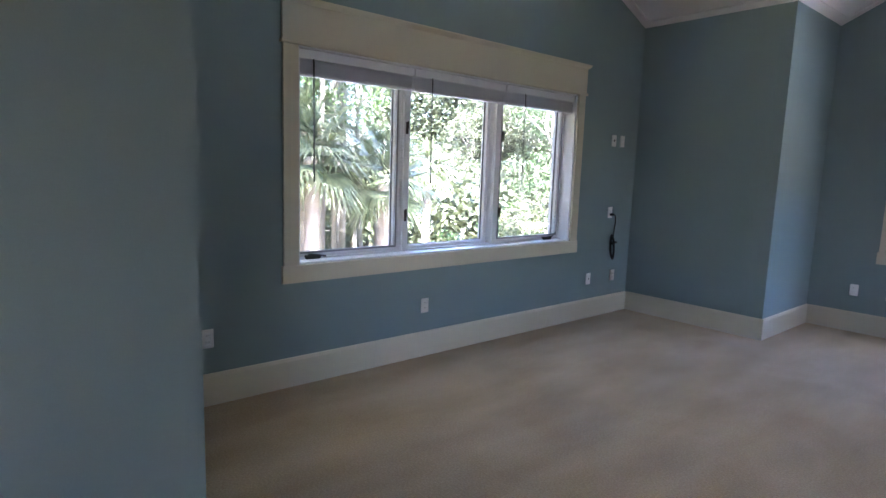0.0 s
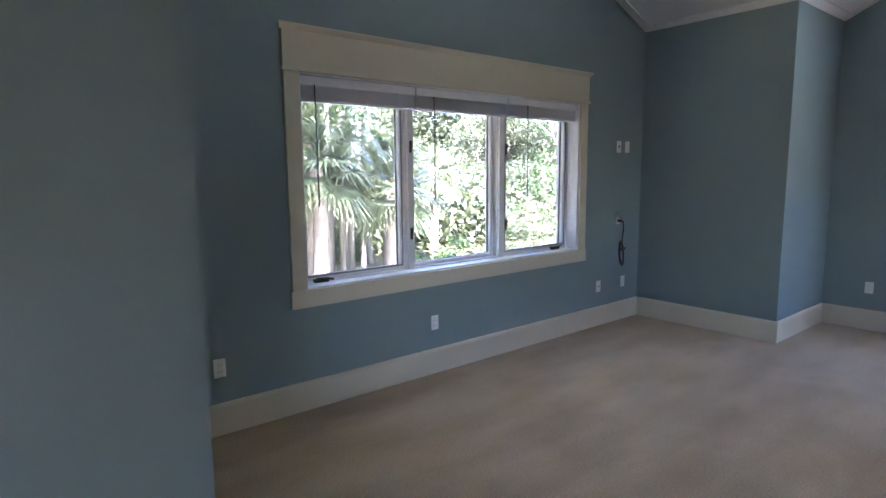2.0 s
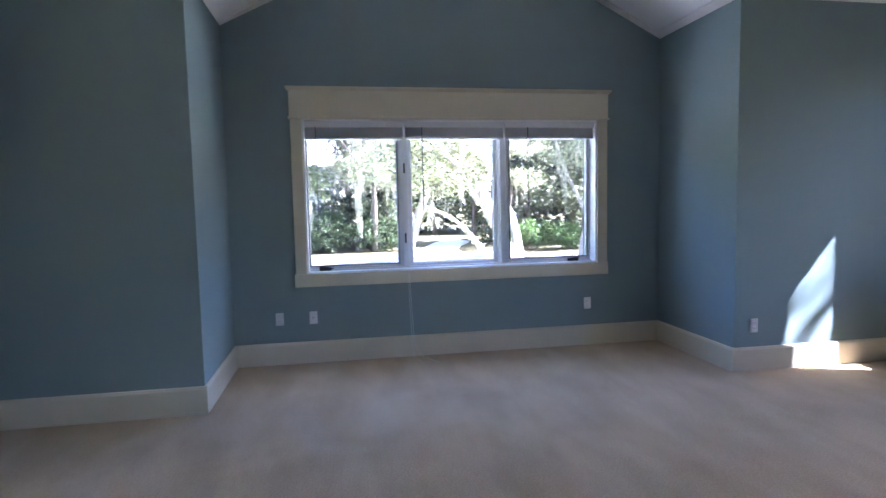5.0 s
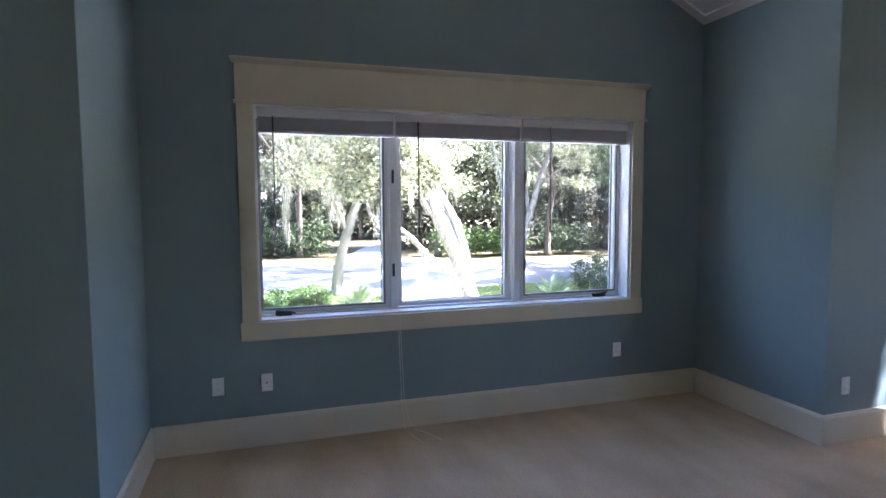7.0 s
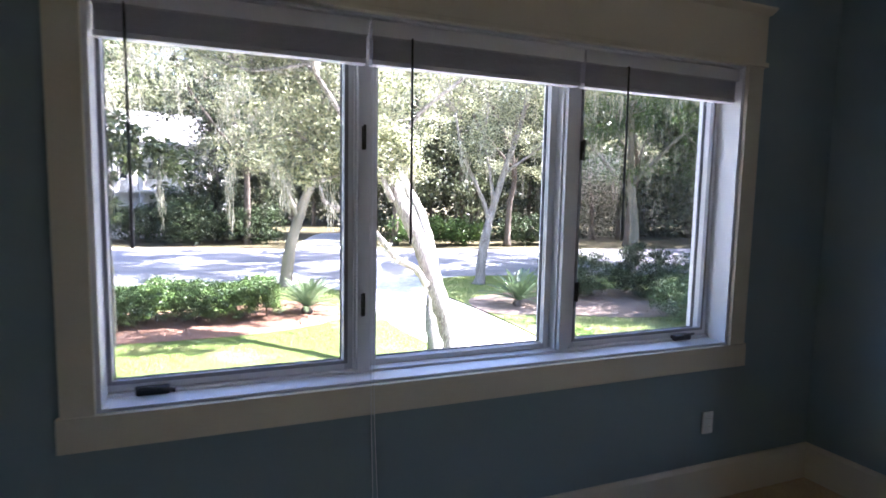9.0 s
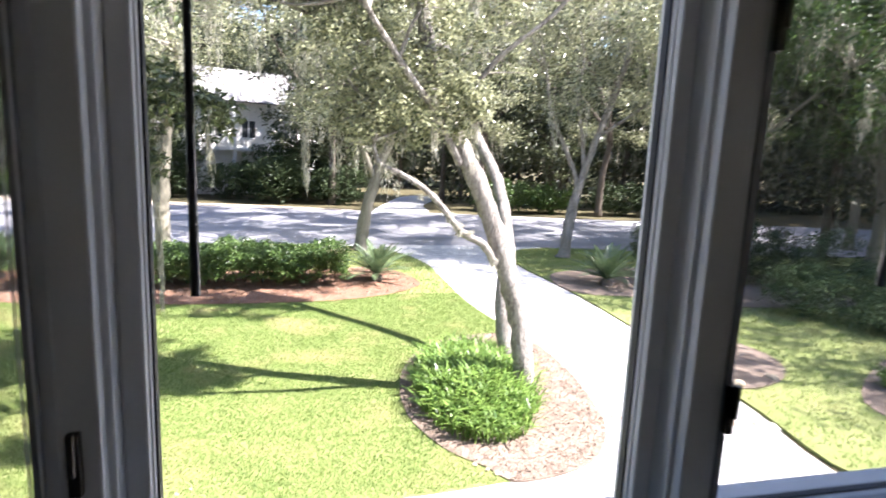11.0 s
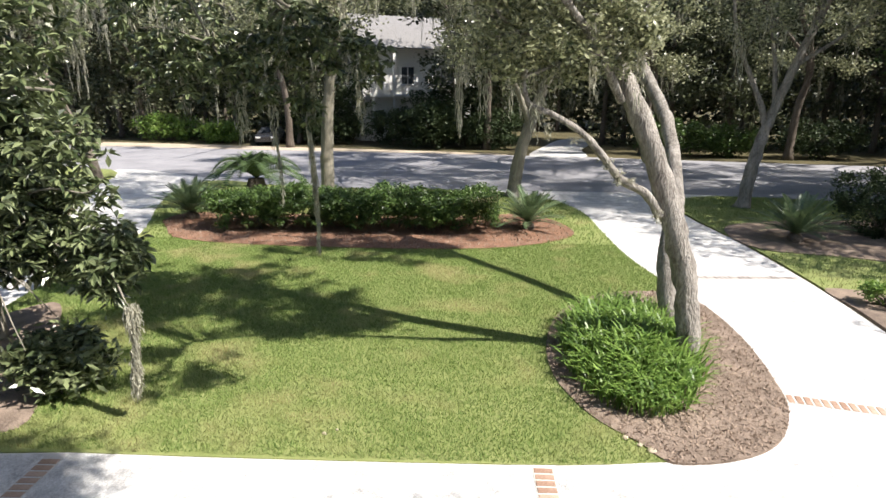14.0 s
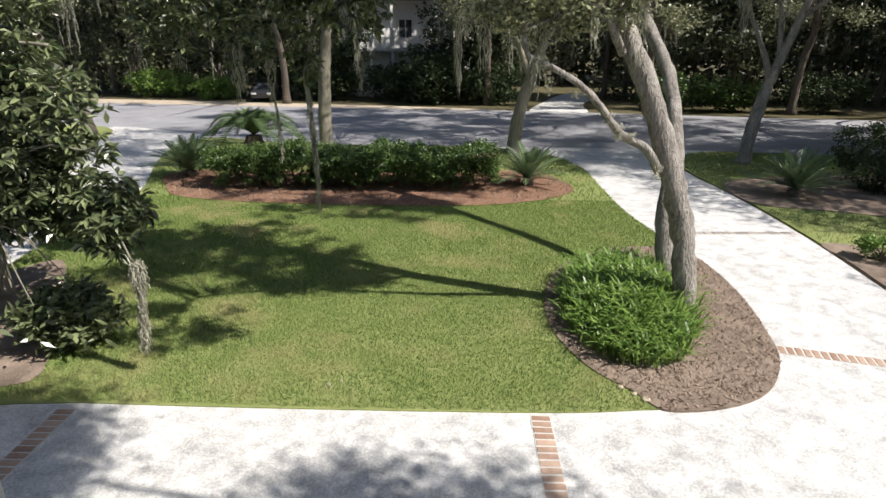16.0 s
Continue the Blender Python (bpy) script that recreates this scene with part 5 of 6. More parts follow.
# tree beside the house whose crown shades the drive
road_oak("shade_oak", "tall live oak beside the house shading the driveway", [
    ("trunk", [(11.2, 8.6, GROUND), (11.0, 8.5, 0.0), (10.2, 8.4, 2.6), (9.0, 8.4, 5.0)], 0.3, 0.14, 0.4),
    ("limb", [(10.2, 8.4, 2.6), (8.6, 8.6, 4.4), (6.4, 9.0, 5.8), (3.6, 9.4, 6.3), (1.8, 9.6, 6.4)], 0.1, 0.015, 0.0)],
    [((10.4, 7.8, 6.0), (2.0, 1.2, 1.2), 26), ((7.2, 9.0, 6.4), (1.5, 0.6, 0.5), 34), ((2.15, 9.5, 6.5), (0.9, 1.25, 0.5), 200)], 10, M_BARK, leaf=0.13, per=110)

# first two oaks are added to shade side lawn and bed, the first unseen
for ox, oy, hh in ((23.0, 12.4, 9.6), (20.5, 21.6, 9.6), (18.8, 28.6, 10.4), (24.5, 27.0, 11.5), (30, 33, 11)):
    road_oak("side_road_oak", "tall mossy oak at the edge of the side woods", [
        ("trunk", [(ox, oy, GROUND), (ox + 0.1, oy, 0.0), (ox - 0.2, oy + 0.1, 2.6), (ox - 0.4, oy + 0.2, hh - 2)], 0.28, 0.12, 0.4),
        ("limb", [(ox, oy, 1.4), (ox - 1.6, oy + 0.6, 3.4), (ox - 3.0, oy + 1.4, 5.0)], 0.13, 0.05, 0.0),
        ("limb", [(ox - 0.2, oy, 2.2), (ox + 1.4, oy - 0.6, 4.0), (ox + 2.8, oy - 1.0, 5.4)], 0.12, 0.05, 0.0)],
        [((ox - 0.5, oy + 1.0, hh - 2.4), (5.6, 4.8, 3.4), 270), ((ox - 1.5, oy, 3.6), (3.0, 2.4, 1.6), 40)], 60, M_BARK_GREY, leaf=0.19, per=56, moss_len=2.4, leaf_mat=M_HEDGE)

# trees added for road shade; their crowns hang above most of the view
for ox, oy, cx, dense in ((-14.4, 54.0, -13, 34), (1.6, 54.0, 0.0, 190), (13.2, 51.2, 9, 240), (22.5, 48.6, 18, 240), (33.5, 46.5, 29, 220)):
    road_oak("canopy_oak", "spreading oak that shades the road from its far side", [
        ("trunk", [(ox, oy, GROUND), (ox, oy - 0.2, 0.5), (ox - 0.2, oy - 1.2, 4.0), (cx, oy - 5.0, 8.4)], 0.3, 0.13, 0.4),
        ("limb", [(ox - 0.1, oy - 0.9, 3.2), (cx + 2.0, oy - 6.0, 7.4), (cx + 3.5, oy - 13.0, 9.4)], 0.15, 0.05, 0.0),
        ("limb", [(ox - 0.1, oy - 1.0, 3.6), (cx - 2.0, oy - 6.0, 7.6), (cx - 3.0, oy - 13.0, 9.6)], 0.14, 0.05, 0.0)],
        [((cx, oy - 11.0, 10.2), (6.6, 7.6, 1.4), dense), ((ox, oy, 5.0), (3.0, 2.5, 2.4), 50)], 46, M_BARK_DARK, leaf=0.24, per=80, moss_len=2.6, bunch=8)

# unseen tree, its crown placed to block sun from the east windows
road_oak("unseen_east_oak", "unseen oak added to block and dapple sun at the side windows", [
    ("trunk", [(12.5, 1.0, GROUND), (12.3, 1.0, 1.0), (11.4, 1.4, 4.4), (10.6, 1.7, 7.0)], 0.26, 0.12, 0.4)],
    [((10.0, 0.9, 8.8), (2.2, 2.0, 1.6), 130), ((10.2, 3.0, 9.0), (0.8, 0.7, 0.6), 14), ((9.75, 3.75, 9.25), (0.3, 0.25, 0.25), 5)], 8, M_BARK, leaf=0.15, per=60)

# out-of-view tree, added so that its crown puts the palms in shade
road_oak("unseen_west_oak", "unseen tall oak added beside the house to shade the palms", [
    ("trunk", [(-8.6, 0.6, GROUND), (-8.6, 0.8, 1.0), (-8.8, 2.0, 5.0), (-9.2, 4.0, 8.0)], 0.3, 0.13, 0.4)],
    [((-10.0, 8.0, 8.6), (4.8, 7.8, 1.8), 480)], 10, M_BARK, leaf=0.21, per=46)

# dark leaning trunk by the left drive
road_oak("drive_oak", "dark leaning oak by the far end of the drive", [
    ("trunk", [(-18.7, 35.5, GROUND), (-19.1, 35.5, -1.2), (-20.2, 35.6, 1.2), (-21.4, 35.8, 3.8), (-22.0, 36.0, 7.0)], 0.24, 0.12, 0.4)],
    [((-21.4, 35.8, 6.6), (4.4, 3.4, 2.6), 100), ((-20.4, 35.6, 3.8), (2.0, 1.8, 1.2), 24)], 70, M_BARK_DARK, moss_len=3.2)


# ---- shrubs and bedding plants ----
def shrub(name, label, center, size, count, per, leaf, mat, round_radius=0.2, slim=0.45):
    s = empty(name, pose(0, 0, 0))
    tagged(s, label, "shrub")
    cx, cy = center
    c = np.array((cx, cy, GROUND + 0.08 + size[2]))
    sp = crown_spots(c, size, count, 0.3)
    sp[:, 2] = np.maximum(sp[:, 2], GROUND + 0.12)
    quads_object("foliage", leaf_quads(clumps(sp, per, round_radius), leaf, leaf * slim, 0.0, 0.5), mat, s)
    bm = bmesh.new()
    for k in range(9):
        e = Vector(sp[k])
        b = Vector((cx + RNG.normal() * 0.08, cy + RNG.normal() * 0.08, GROUND + 0.02))
        add_tube(bm, smooth_line([b, b.lerp(e, 0.5) + Vector((0, 0, 0.1)), e], 3), [0.02, 0.019, 0.017, 0.015, 0.012, 0.009, 0.006], 5)
    part("stems", bm, M_BARK_DARK, s, smooth=True)
    return s


def hedge():
    h = empty("hedge", pose(0, 0, 0))
    tagged(h, "long clipped dark green hedge of glossy leaves in pine straw", "hedge")
    n = 1100
    x = RNG.uniform(-8.4, 0.9, n)
    y = RNG.uniform(24.7, 26.8, n)
    z = GROUND + 0.25 + RNG.uniform(0, 1, n) ** 0.6 * (1.0 + 0.1 * np.sin(x * 1.9) + 0.06 * np.sin(x * 4.3 + 1))
    quads_object("foliage", leaf_quads(clumps(np.stack([x, y, z], 1), 64, 0.16), 0.1, 0.05, 0.0, 0.6), M_HEDGE, h)
    bm = bmesh.new()
    for k in range(30):
        b = Vector((-7.8 + k * 0.29, 25.7 + RNG.normal() * 0.2, GROUND + 0.02))
        add_tube(bm, [b, b + Vector((RNG.normal() * 0.1, RNG.normal() * 0.1, 0.4)), b + Vector((RNG.normal() * 0.2, RNG.normal() * 0.2, 0.85))], [0.022, 0.016, 0.008], 5)
    part("stems", bm, M_BARK_DARK, h)
    return h


hedge()


def strap_clump():
    c = empty("strap_leaf_clump", pose(0, 0, 0))
    tagged(c, "lush bright green clump of arching strap leaves at the oak's foot", "plants")
    quads = []
    for k in range(3400):
        a, r = RNG.uniform(0, 2 * math.pi), math.sqrt(RNG.uniform(0, 1))
        x = 2.77 + 1.15 * r * math.cos(a) + 0.22 * r * math.sin(a)
        y = 16.55 + 2.1 * r * math.sin(a)
        d = RNG.uniform(0, 2 * math.pi)
        ln, w = RNG.uniform(0.34, 0.6), RNG.uniform(0.010, 0.02)
        mound = 0.32 * (1 - r * r)
        dx, dy = math.cos(d), math.sin(d)
        sx, sy = -dy * w, dx * w
        rise, reach = RNG.uniform(0.55, 1.0), RNG.uniform(0.25, 0.7)
        p = [Vector((x, y, GROUND + 0.06 + mound * 0.5))]
        for f in (0.35, 0.7, 1.0):
            p.append(Vector((x + dx * reach * ln * 1.4 * f ** 1.6, y + dy * reach * ln * 1.4 * f ** 1.6, GROUND + 0.06 + mound + ln * rise * (1.55 * f - 0.75 * f * f))))
        for i, (w0, w1) in enumerate(((0.6, 1.0), (1.0, 0.85), (0.85, 0.1))):
            quads.append([(p[i].x - sx * w0, p[i].y - sy * w0, p[i].z), (p[i].x + sx * w0, p[i].y + sy * w0, p[i].z), (p[i + 1].x + sx * w1, p[i + 1].y + sy * w1, p[i + 1].z), (p[i + 1].x - sx * w1, p[i + 1].y - sy * w1, p[i + 1].z)])
    quads_object("leaves", np.array(quads), M_FERN, c)
    return c


strap_clump()


def frond_quads(base, direction, length, el, leaflet, count, droop):
    """A feather frond: an arching rib with leaflets on both sides."""
    dx, dy = math.cos(direction), math.sin(direction)
    pts = []
    for i in range(count + 1):
        f = i / count
        pts.append(Vector((base[0] + dx * length * f * math.cos(el), base[1] + dy * length * f * math.cos(el), base[2] + length * (math.sin(el) * f - droop * f * f))))
    q = []
    side = Vector((-dy, dx, 0))
    for i in range(1, count + 1):
        p, prev = pts[i], pts[i - 1]
        f = i / count
        d = (p - prev).normalized()
        over = side.cross(d).normalized()
        if over.z < 0:
            over = -over
        ll = leaflet * (0.25 + 0.85 * math.sin(math.pi * min(0.18 + f * 0.8, 1.0)))
        q.append([tuple(prev + side * 0.009), tuple(prev - side * 0.009), tuple(p - side * 0.007), tuple(p + side * 0.007)])
        for sgn in (-1, 1):
            tip = p + side * (sgn * ll * 0.8) + d * (ll * 0.45) + over * (ll * 0.3)
            w = d * (leaflet * 0.09)
            q.append([tuple(p - w), tuple(p + w), tuple(tip + w * 0.2), tuple(tip - w * 0.2)])
    return q


def sago(name, label, x, y, size, fronds=30, trunk=0.3, leaf=None, droop=0.22, el0=74, el1=14):
    s = empty(name, pose(0, 0, 0))
    tagged(s, label, "palm")
    bm = bmesh.new()
    add_tube(bm, [(x, y, GROUND + 0.02), (x, y, GROUND + trunk * 0.6), (x, y, GROUND + trunk)], [size * 0.13, size * 0.14, size * 0.09], 10, True, 0.4)
    part("trunk", bm, M_BARK_DARK, s)
    for k in range(fronds):
        a = 2.399 * k
        tier = (k + 0.5) / fronds
        q = frond_quads((x, y, GROUND + trunk), a + RNG.normal() * 0.1, size * RNG.uniform(0.85, 1.1), radians(el0 + (el1 - el0) * tier + RNG.normal() * 4), size * 0.15, 26, droop)
        quads_object("frond", np.array(q), leaf or M_SAGO, s)
    return s


sago("sago_palm", "stiff green sago palm at the hedge's end", 2.0, 25.9, 1.5, 40)
sago("sago_palm", "stiff green sago palm beside the lawn's far corner", -9.7, 26.7, 1.6, 40)
sago("sago_palm", "dark sago palm in the side bed", 10.1, 24.8, 1.6, 40)
sago("arching_palm", "small palm with long arching fronds near the road", -8.6, 30.2, 3.0, 22, 1.0, M_FEATHER, 0.75, 72, 30)
shrub("round_shrub", "large dark rounded shrub in the side bed", (13.2, 25.6), (1.7, 1.4, 1.15), 190, 60, 0.11, M_DARK_SHRUB)
shrub("round_shrub", "dark rounded shrub behind the side bed", (16.4, 25.0), (1.8, 1.5, 1.25), 190, 60, 0.11, M_DARK_SHRUB)
shrub("low_plant", "small bright green plant in the mulch by the drive", (9.0, 19.2), (0.5, 0.45, 0.25), 30, 40, 0.1, M_FERN, round_radius=0.12)
shrub("low_plant", "low yellowish plant in the corner mulch bed", (11.6, 15.4), (0.4, 0.4, 0.2), 24, 40, 0.1, M_FERN, round_radius=0.12)
shrub("low_plant", "low green plant in the corner mulch bed", (13.2, 16.0), (0.45, 0.4, 0.22), 24, 40, 0.1, M_HEDGE, round_radius=0.12)
for cx, cy, sx, sz in ((14.3, 20.6, 1.4, 0.8), (17.0, 19.6, 1.8, 0.9), (20.0, 20.8, 2.0, 1.1), (22.5, 18.4, 2.2, 1.2), (15.6, 18.6, 1.2, 0.5), (18.6, 23.6, 1.8, 1.2)):
    shrub("fern_shrub", "feathery green shrub at the edge of the woods", (cx, cy), (sx, sx * 0.8, sz), 90, 46, 0.16, M_FEATHER, round_radius=0.3, slim=0.25)
shrub("magnolia_skirt", "dark low shrub with drooping leaves beside the drive", (-6.1, 14.9), (0.65, 0.6, 0.45), 80, 40, 0.2, M_MAGNOLIA, round_radius=0.2, slim=0.3)
for cx, cy, sx, sz, mt in ((-27, 59, 3.2, 1.2, M_FERN), (-21.6, 57.5, 2.0, 0.9, M_FERN), (15, 51, 3.0, 1.3, M_HEDGE), (19, 50, 2.6, 1.1, M_HEDGE), (25, 49.5, 3.2, 1.4, M_DARK_SHRUB), (-4, 56, 3.4, 1.6, M_DARK_SHRUB), (-12, 57, 2.8, 1.4, M_DARK_SHRUB), (2, 54, 2.6, 1.5, M_DARK_SHRUB), (-2.5, 53.8, 2.4, 1.9, M_DARK_SHRUB), (-6.5, 57.5, 2.4, 1.5, M_DARK_SHRUB), (-0.5, 56, 2.8, 2.6, M_DARK_SHRUB), (-3.4, 56.5, 2.2, 2.5, M_DARK_SHRUB), (-11.5, 57.5, 2.6, 2.4, M_DARK_SHRUB), (-13.6, 58, 2.2, 2.4, M_DARK_SHRUB), (2.6, 57, 2.4, 2.6, M_DARK_SHRUB), (-2.0, 56.6, 2.0, 3.2, M_DARK_SHRUB), (-0.2, 57.4, 2.2, 3.6, M_DARK_SHRUB), (-10.0, 57.6, 2.0, 3.6, M_DARK_SHRUB)):
    shrub("roadside_shrub", "leafy shrub along the far roadside", (cx, cy), (sx, sx * 0.5, sz), 90, 40, 0.26, mt, round_radius=0.45)



def parked_car(x, y):
    car = empty("parked_car", pose(x, y, GROUND, 0, 0, 8))
    tagged(car, "dark grey parked car half hidden in the shade across the road", "car")
    outline = [(-2.1, 0.32), (-2.15, 0.7), (-1.95, 0.86), (-0.95, 0.98), (-0.3, 1.42), (1.1, 1.46), (1.85, 1.05), (2.1, 0.95), (2.15, 0.45), (2.05, 0.3)]
    bm = bmesh.new()
    rows = []
    for sx, tuck in ((-0.9, 0.0), (-0.86, 0.02), (0.86, 0.02), (0.9, 0.0)):
        rows.append([bm.verts.new((sx * (1.0 - 0.22 * max(0.0, z - 0.95) / 0.5), yy, z + tuck)) for yy, z in outline])
    n = len(outline)
    for r0, r1 in zip(rows, rows[1:]):
        for i in range(n):
            bm.faces.new((r0[i], r0[(i + 1) % n], r1[(i + 1) % n], r1[i]))
    bm.faces.new(rows[0])
    bm.faces.new(rows[-1][::-1])
    bmesh.ops.recalc_face_normals(bm, faces=bm.faces)
    part("body", bm, M_CAR, car)
    glass = bmesh.new()
    v = [glass.verts.new(p) for p in ((-0.74, -0.9, 1.03), (0.74, -0.9, 1.03), (0.64, -0.36, 1.4), (-0.64, -0.36, 1.4), (-0.74, -0.93, 1.05), (0.74, -0.93, 1.05), (0.64, -0.39, 1.42), (-0.64, -0.39, 1.42))]
    for f in ((0, 1, 2, 3), (7, 6, 5, 4), (0, 4, 5, 1), (1, 5, 6, 2), (2, 6, 7, 3), (3, 7, 4, 0)):
        glass.faces.new([v[i] for i in f])
    bmesh.ops.recalc_face_normals(glass, faces=glass.faces)
    part("windscreen", glass, M_DARK_GLASS, car, "dark windscreen")
    for sx in (-0.62, 0.62):
        part("headlight", box(sx - 0.2, sx + 0.2, -2.17, -2.1, 0.62, 0.76, 0.02), M_PLATE, car, "clear headlight")
    for sx in (-0.8, 0.8):
        for wy in (-1.35, 1.35):
            tyre = bmesh.new()
            add_tube(tyre, [(sx - 0.11, wy, 0.31), (sx - 0.08, wy, 0.31), (sx + 0.08, wy, 0.31), (sx + 0.11, wy, 0.31)], [0.28, 0.32, 0.32, 0.28], 16, True)
            wheel = part("wheel", tyre, M_CABLE, car, "black tyre")
            rim = bmesh.new()
            add_tube(rim, [(sx - 0.115, wy, 0.31), (sx, wy, 0.31), (sx + 0.115, wy, 0.31)], [0.19, 0.2, 0.19], 12, True)
            part("rim", rim, M_HARDWARE, wheel)


M_CAR = surface("dark_car_paint", (0.02, 0.021, 0.025), (0.035, 0.037, 0.042), 2, 60, 0.25, 0.02, 0.001, contrast=0.8)
parked_car(-17.1, 57.2)

# pale stones by the bed
for k, (x, y, r) in enumerate(((2.32, 13.72, 0.05), (2.2, 13.85, 0.035), (2.05, 14.0, 0.04), (-1.9, 13.9, 0.03), (-1.75, 14.0, 0.025), (8.1, 16.6, 0.13), (8.3, 16.1, 0.12), (9.3, 16.3, 0.11))):
    bm = bmesh.new()
    bmesh.ops.create_icosphere(bm, subdivisions=2, radius=1)
    for v in bm.verts:
        d = 1 + 0.35 * noise.noise(v.co * 1.3 + Vector((k * 3.1, 0, 0)))
        v.co = Vector((v.co.x * r * d * 1.3, v.co.y * r * d, v.co.z * r * d * 0.55 + r * 0.3))
    st = part("stone", bm, M_DEBRIS, None, smooth=False)
    st.matrix_world = pose(x, y, GROUND + 0.055, 0, 0, k * 40)
    tagged(st, "small pale weathered stone at the bed's edge", "stone", group="edging stones")

# ---- house across the road ----
far = empty("neighbour_house", pose(0, 0, 0))
tagged(far, "white two-storey house with grey roofs half hidden behind trees", "house")
part("wall", box(-9.6, 2.5, 62.0, 72, GROUND, 5.4), M_WHITE_HOUSE, far)
part("wall", box(-14, -9.6, 64.5, 72, GROUND, 3.2), M_WHITE_HOUSE, far)


def gable_roof(x0, x1, y0, y1, z, h):
    bm = bmesh.new()
    ym = (y0 + y1) / 2
    v = [bm.verts.new(p) for p in ((x0, y0, z), (x1, y0, z), (x1, y1, z), (x0, y1, z), (x0, ym, z + h), (x1, ym, z + h))]
    for f in ((0, 1, 5, 4), (2, 3, 4, 5), (0, 4, 3), (1, 2, 5), (0, 3, 2, 1)):
        bm.faces.new([v[i] for i in f])
    bmesh.ops.recalc_face_normals(bm, faces=bm.faces)
    return bm


part("roof", gable_roof(-10.2, 3.1, 60.6, 73, 5.4, 3.4), M_SHINGLE, far)
part("roof", gable_roof(-14.6, -9.61, 63.7, 73, 3.2, 2.6), M_SHINGLE, far)
for x in (-8.6, -6.6, -2.5, 1.6):
    part("porch_post", box(x - 0.14, x + 0.14, 60.9, 61.2, GROUND, 5.4), M_WHITE_HOUSE, far)
part("balcony", box(-9.0, 2.0, 60.8, 62.0, 1.1, 1.35), M_WHITE_HOUSE, far)
part("railing", box(-9.0, 2.0, 60.82, 60.88, 2.15, 2.25), M_WHITE_HOUSE, far)
for k in range(36):
    part("baluster", box(-8.9 + k * 0.3, -8.85 + k * 0.3, 60.83, 60.87, 1.35, 2.15), M_WHITE_HOUSE, far)
for x in (-8.0, -5.0, -1.0):
    for z in (-1.9, 2.0):
        win = part("window", box(x - 0.7, x + 0.7, 61.93, 61.998, z, z + 1.9), M_WHITE_HOUSE, far)
        for dx in (-0.33, 0.33):
            part("pane", box(x + dx - 0.27, x + dx + 0.27, 61.9, 61.929, z + 0.12, z + 1.78), M_DARK_GLASS, win)


far.matrix_world = pose(-8.0, 61.0, 0, 0, 0, 24) @ pose(8.0, -61.0, 0)


# ---- the woods around ----
def wood_tree(name, h, crown_w, leaves, leaf, seed_spots):
    """One far tree, built once and copied."""
    t = empty(name, pose(0, 0, 0))
    tagged(t, "tall dark woodland tree hung with moss", "tree", group="woodland trees")
    bend = RNG.normal(size=2) * 0.5
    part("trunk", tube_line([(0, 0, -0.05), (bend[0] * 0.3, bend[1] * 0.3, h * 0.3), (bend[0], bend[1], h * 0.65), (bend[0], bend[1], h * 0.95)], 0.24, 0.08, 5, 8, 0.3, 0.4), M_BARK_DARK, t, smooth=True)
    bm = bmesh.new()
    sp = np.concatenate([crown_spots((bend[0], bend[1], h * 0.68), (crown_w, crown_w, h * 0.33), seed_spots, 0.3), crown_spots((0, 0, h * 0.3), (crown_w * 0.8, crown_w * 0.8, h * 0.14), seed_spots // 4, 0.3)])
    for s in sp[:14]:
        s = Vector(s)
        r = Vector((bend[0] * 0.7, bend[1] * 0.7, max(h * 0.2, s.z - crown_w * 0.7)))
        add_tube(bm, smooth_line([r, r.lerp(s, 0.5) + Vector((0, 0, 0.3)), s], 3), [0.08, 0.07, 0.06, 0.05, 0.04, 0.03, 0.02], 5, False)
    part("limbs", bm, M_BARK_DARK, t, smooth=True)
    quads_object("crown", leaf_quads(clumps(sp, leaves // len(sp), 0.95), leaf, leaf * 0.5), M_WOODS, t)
    quads_object("hanging_moss", moss_at(sp[RNG.choice(len(sp), 26)], 0.2, 3.0, 16, 0.02), M_MOSS, t)
    return t


protos = [wood_tree("woodland_tree", 15 + 1.6 * k, 3.6 + 0.3 * k, 5200, 0.42, 90) for k in range(4)]
places = []
for i in range(46):
    places.append((-70 + i * 3.1 + RNG.normal() * 0.9, 60 + RNG.uniform(-3.5, 4) - 0.11 * (-70 + i * 3.1) * 0.9))
for i in range(52):
    places.append((-78 + i * 3.0 + RNG.normal() * 1.0, 76 + RNG.uniform(-2, 5)))
for i in range(36):
    places.append((25 + RNG.uniform(0, 36), 16 + i * 0.7 + RNG.normal() * 1.0))
for i in range(34):
    places.append((-25 - RNG.uniform(0, 16), -8 + i * 0.7 + RNG.normal() * 0.8))
# unseen trees to the south-west, added to cut sky light at the west window
for i in range(30):
    places.append((-9 - RNG.uniform(0, 24), -5 - i * 1.0 + RNG.normal() * 0.8))
places += [(-12.8, 59.0), (-16.2, 60.5), (-0.4, 56.6), (2.9, 57.0), (-18.8, 59)]
placed = [(x, y) for x, y in places if not (-12.0 < x < -1.6 and 50 < y < 75) and not (-17 < x < 8.5 and 59.2 < y < 76) and not (4 < x < 12 and 46 < y < 64) and not (-19.5 < x < -14.7 and 52 < y < 61.5)]
for k, (x, y) in enumerate(placed):
    if inside(ROAD, np.array([x]), np.array([y]))[0]:
        continue
    m = pose(x, y, GROUND, 0, 0, RNG.uniform(0, 360)) @ Matrix.Diagonal((1, 1, RNG.uniform(0.85, 1.15), 1))
    if k < 4:
        protos[k].matrix_world = m
    else:
        copy_thing(protos[k % 4], m)

n = 40000
x = 46 + RNG.uniform(0, 16, n)
y = RNG.uniform(8, 62, n)
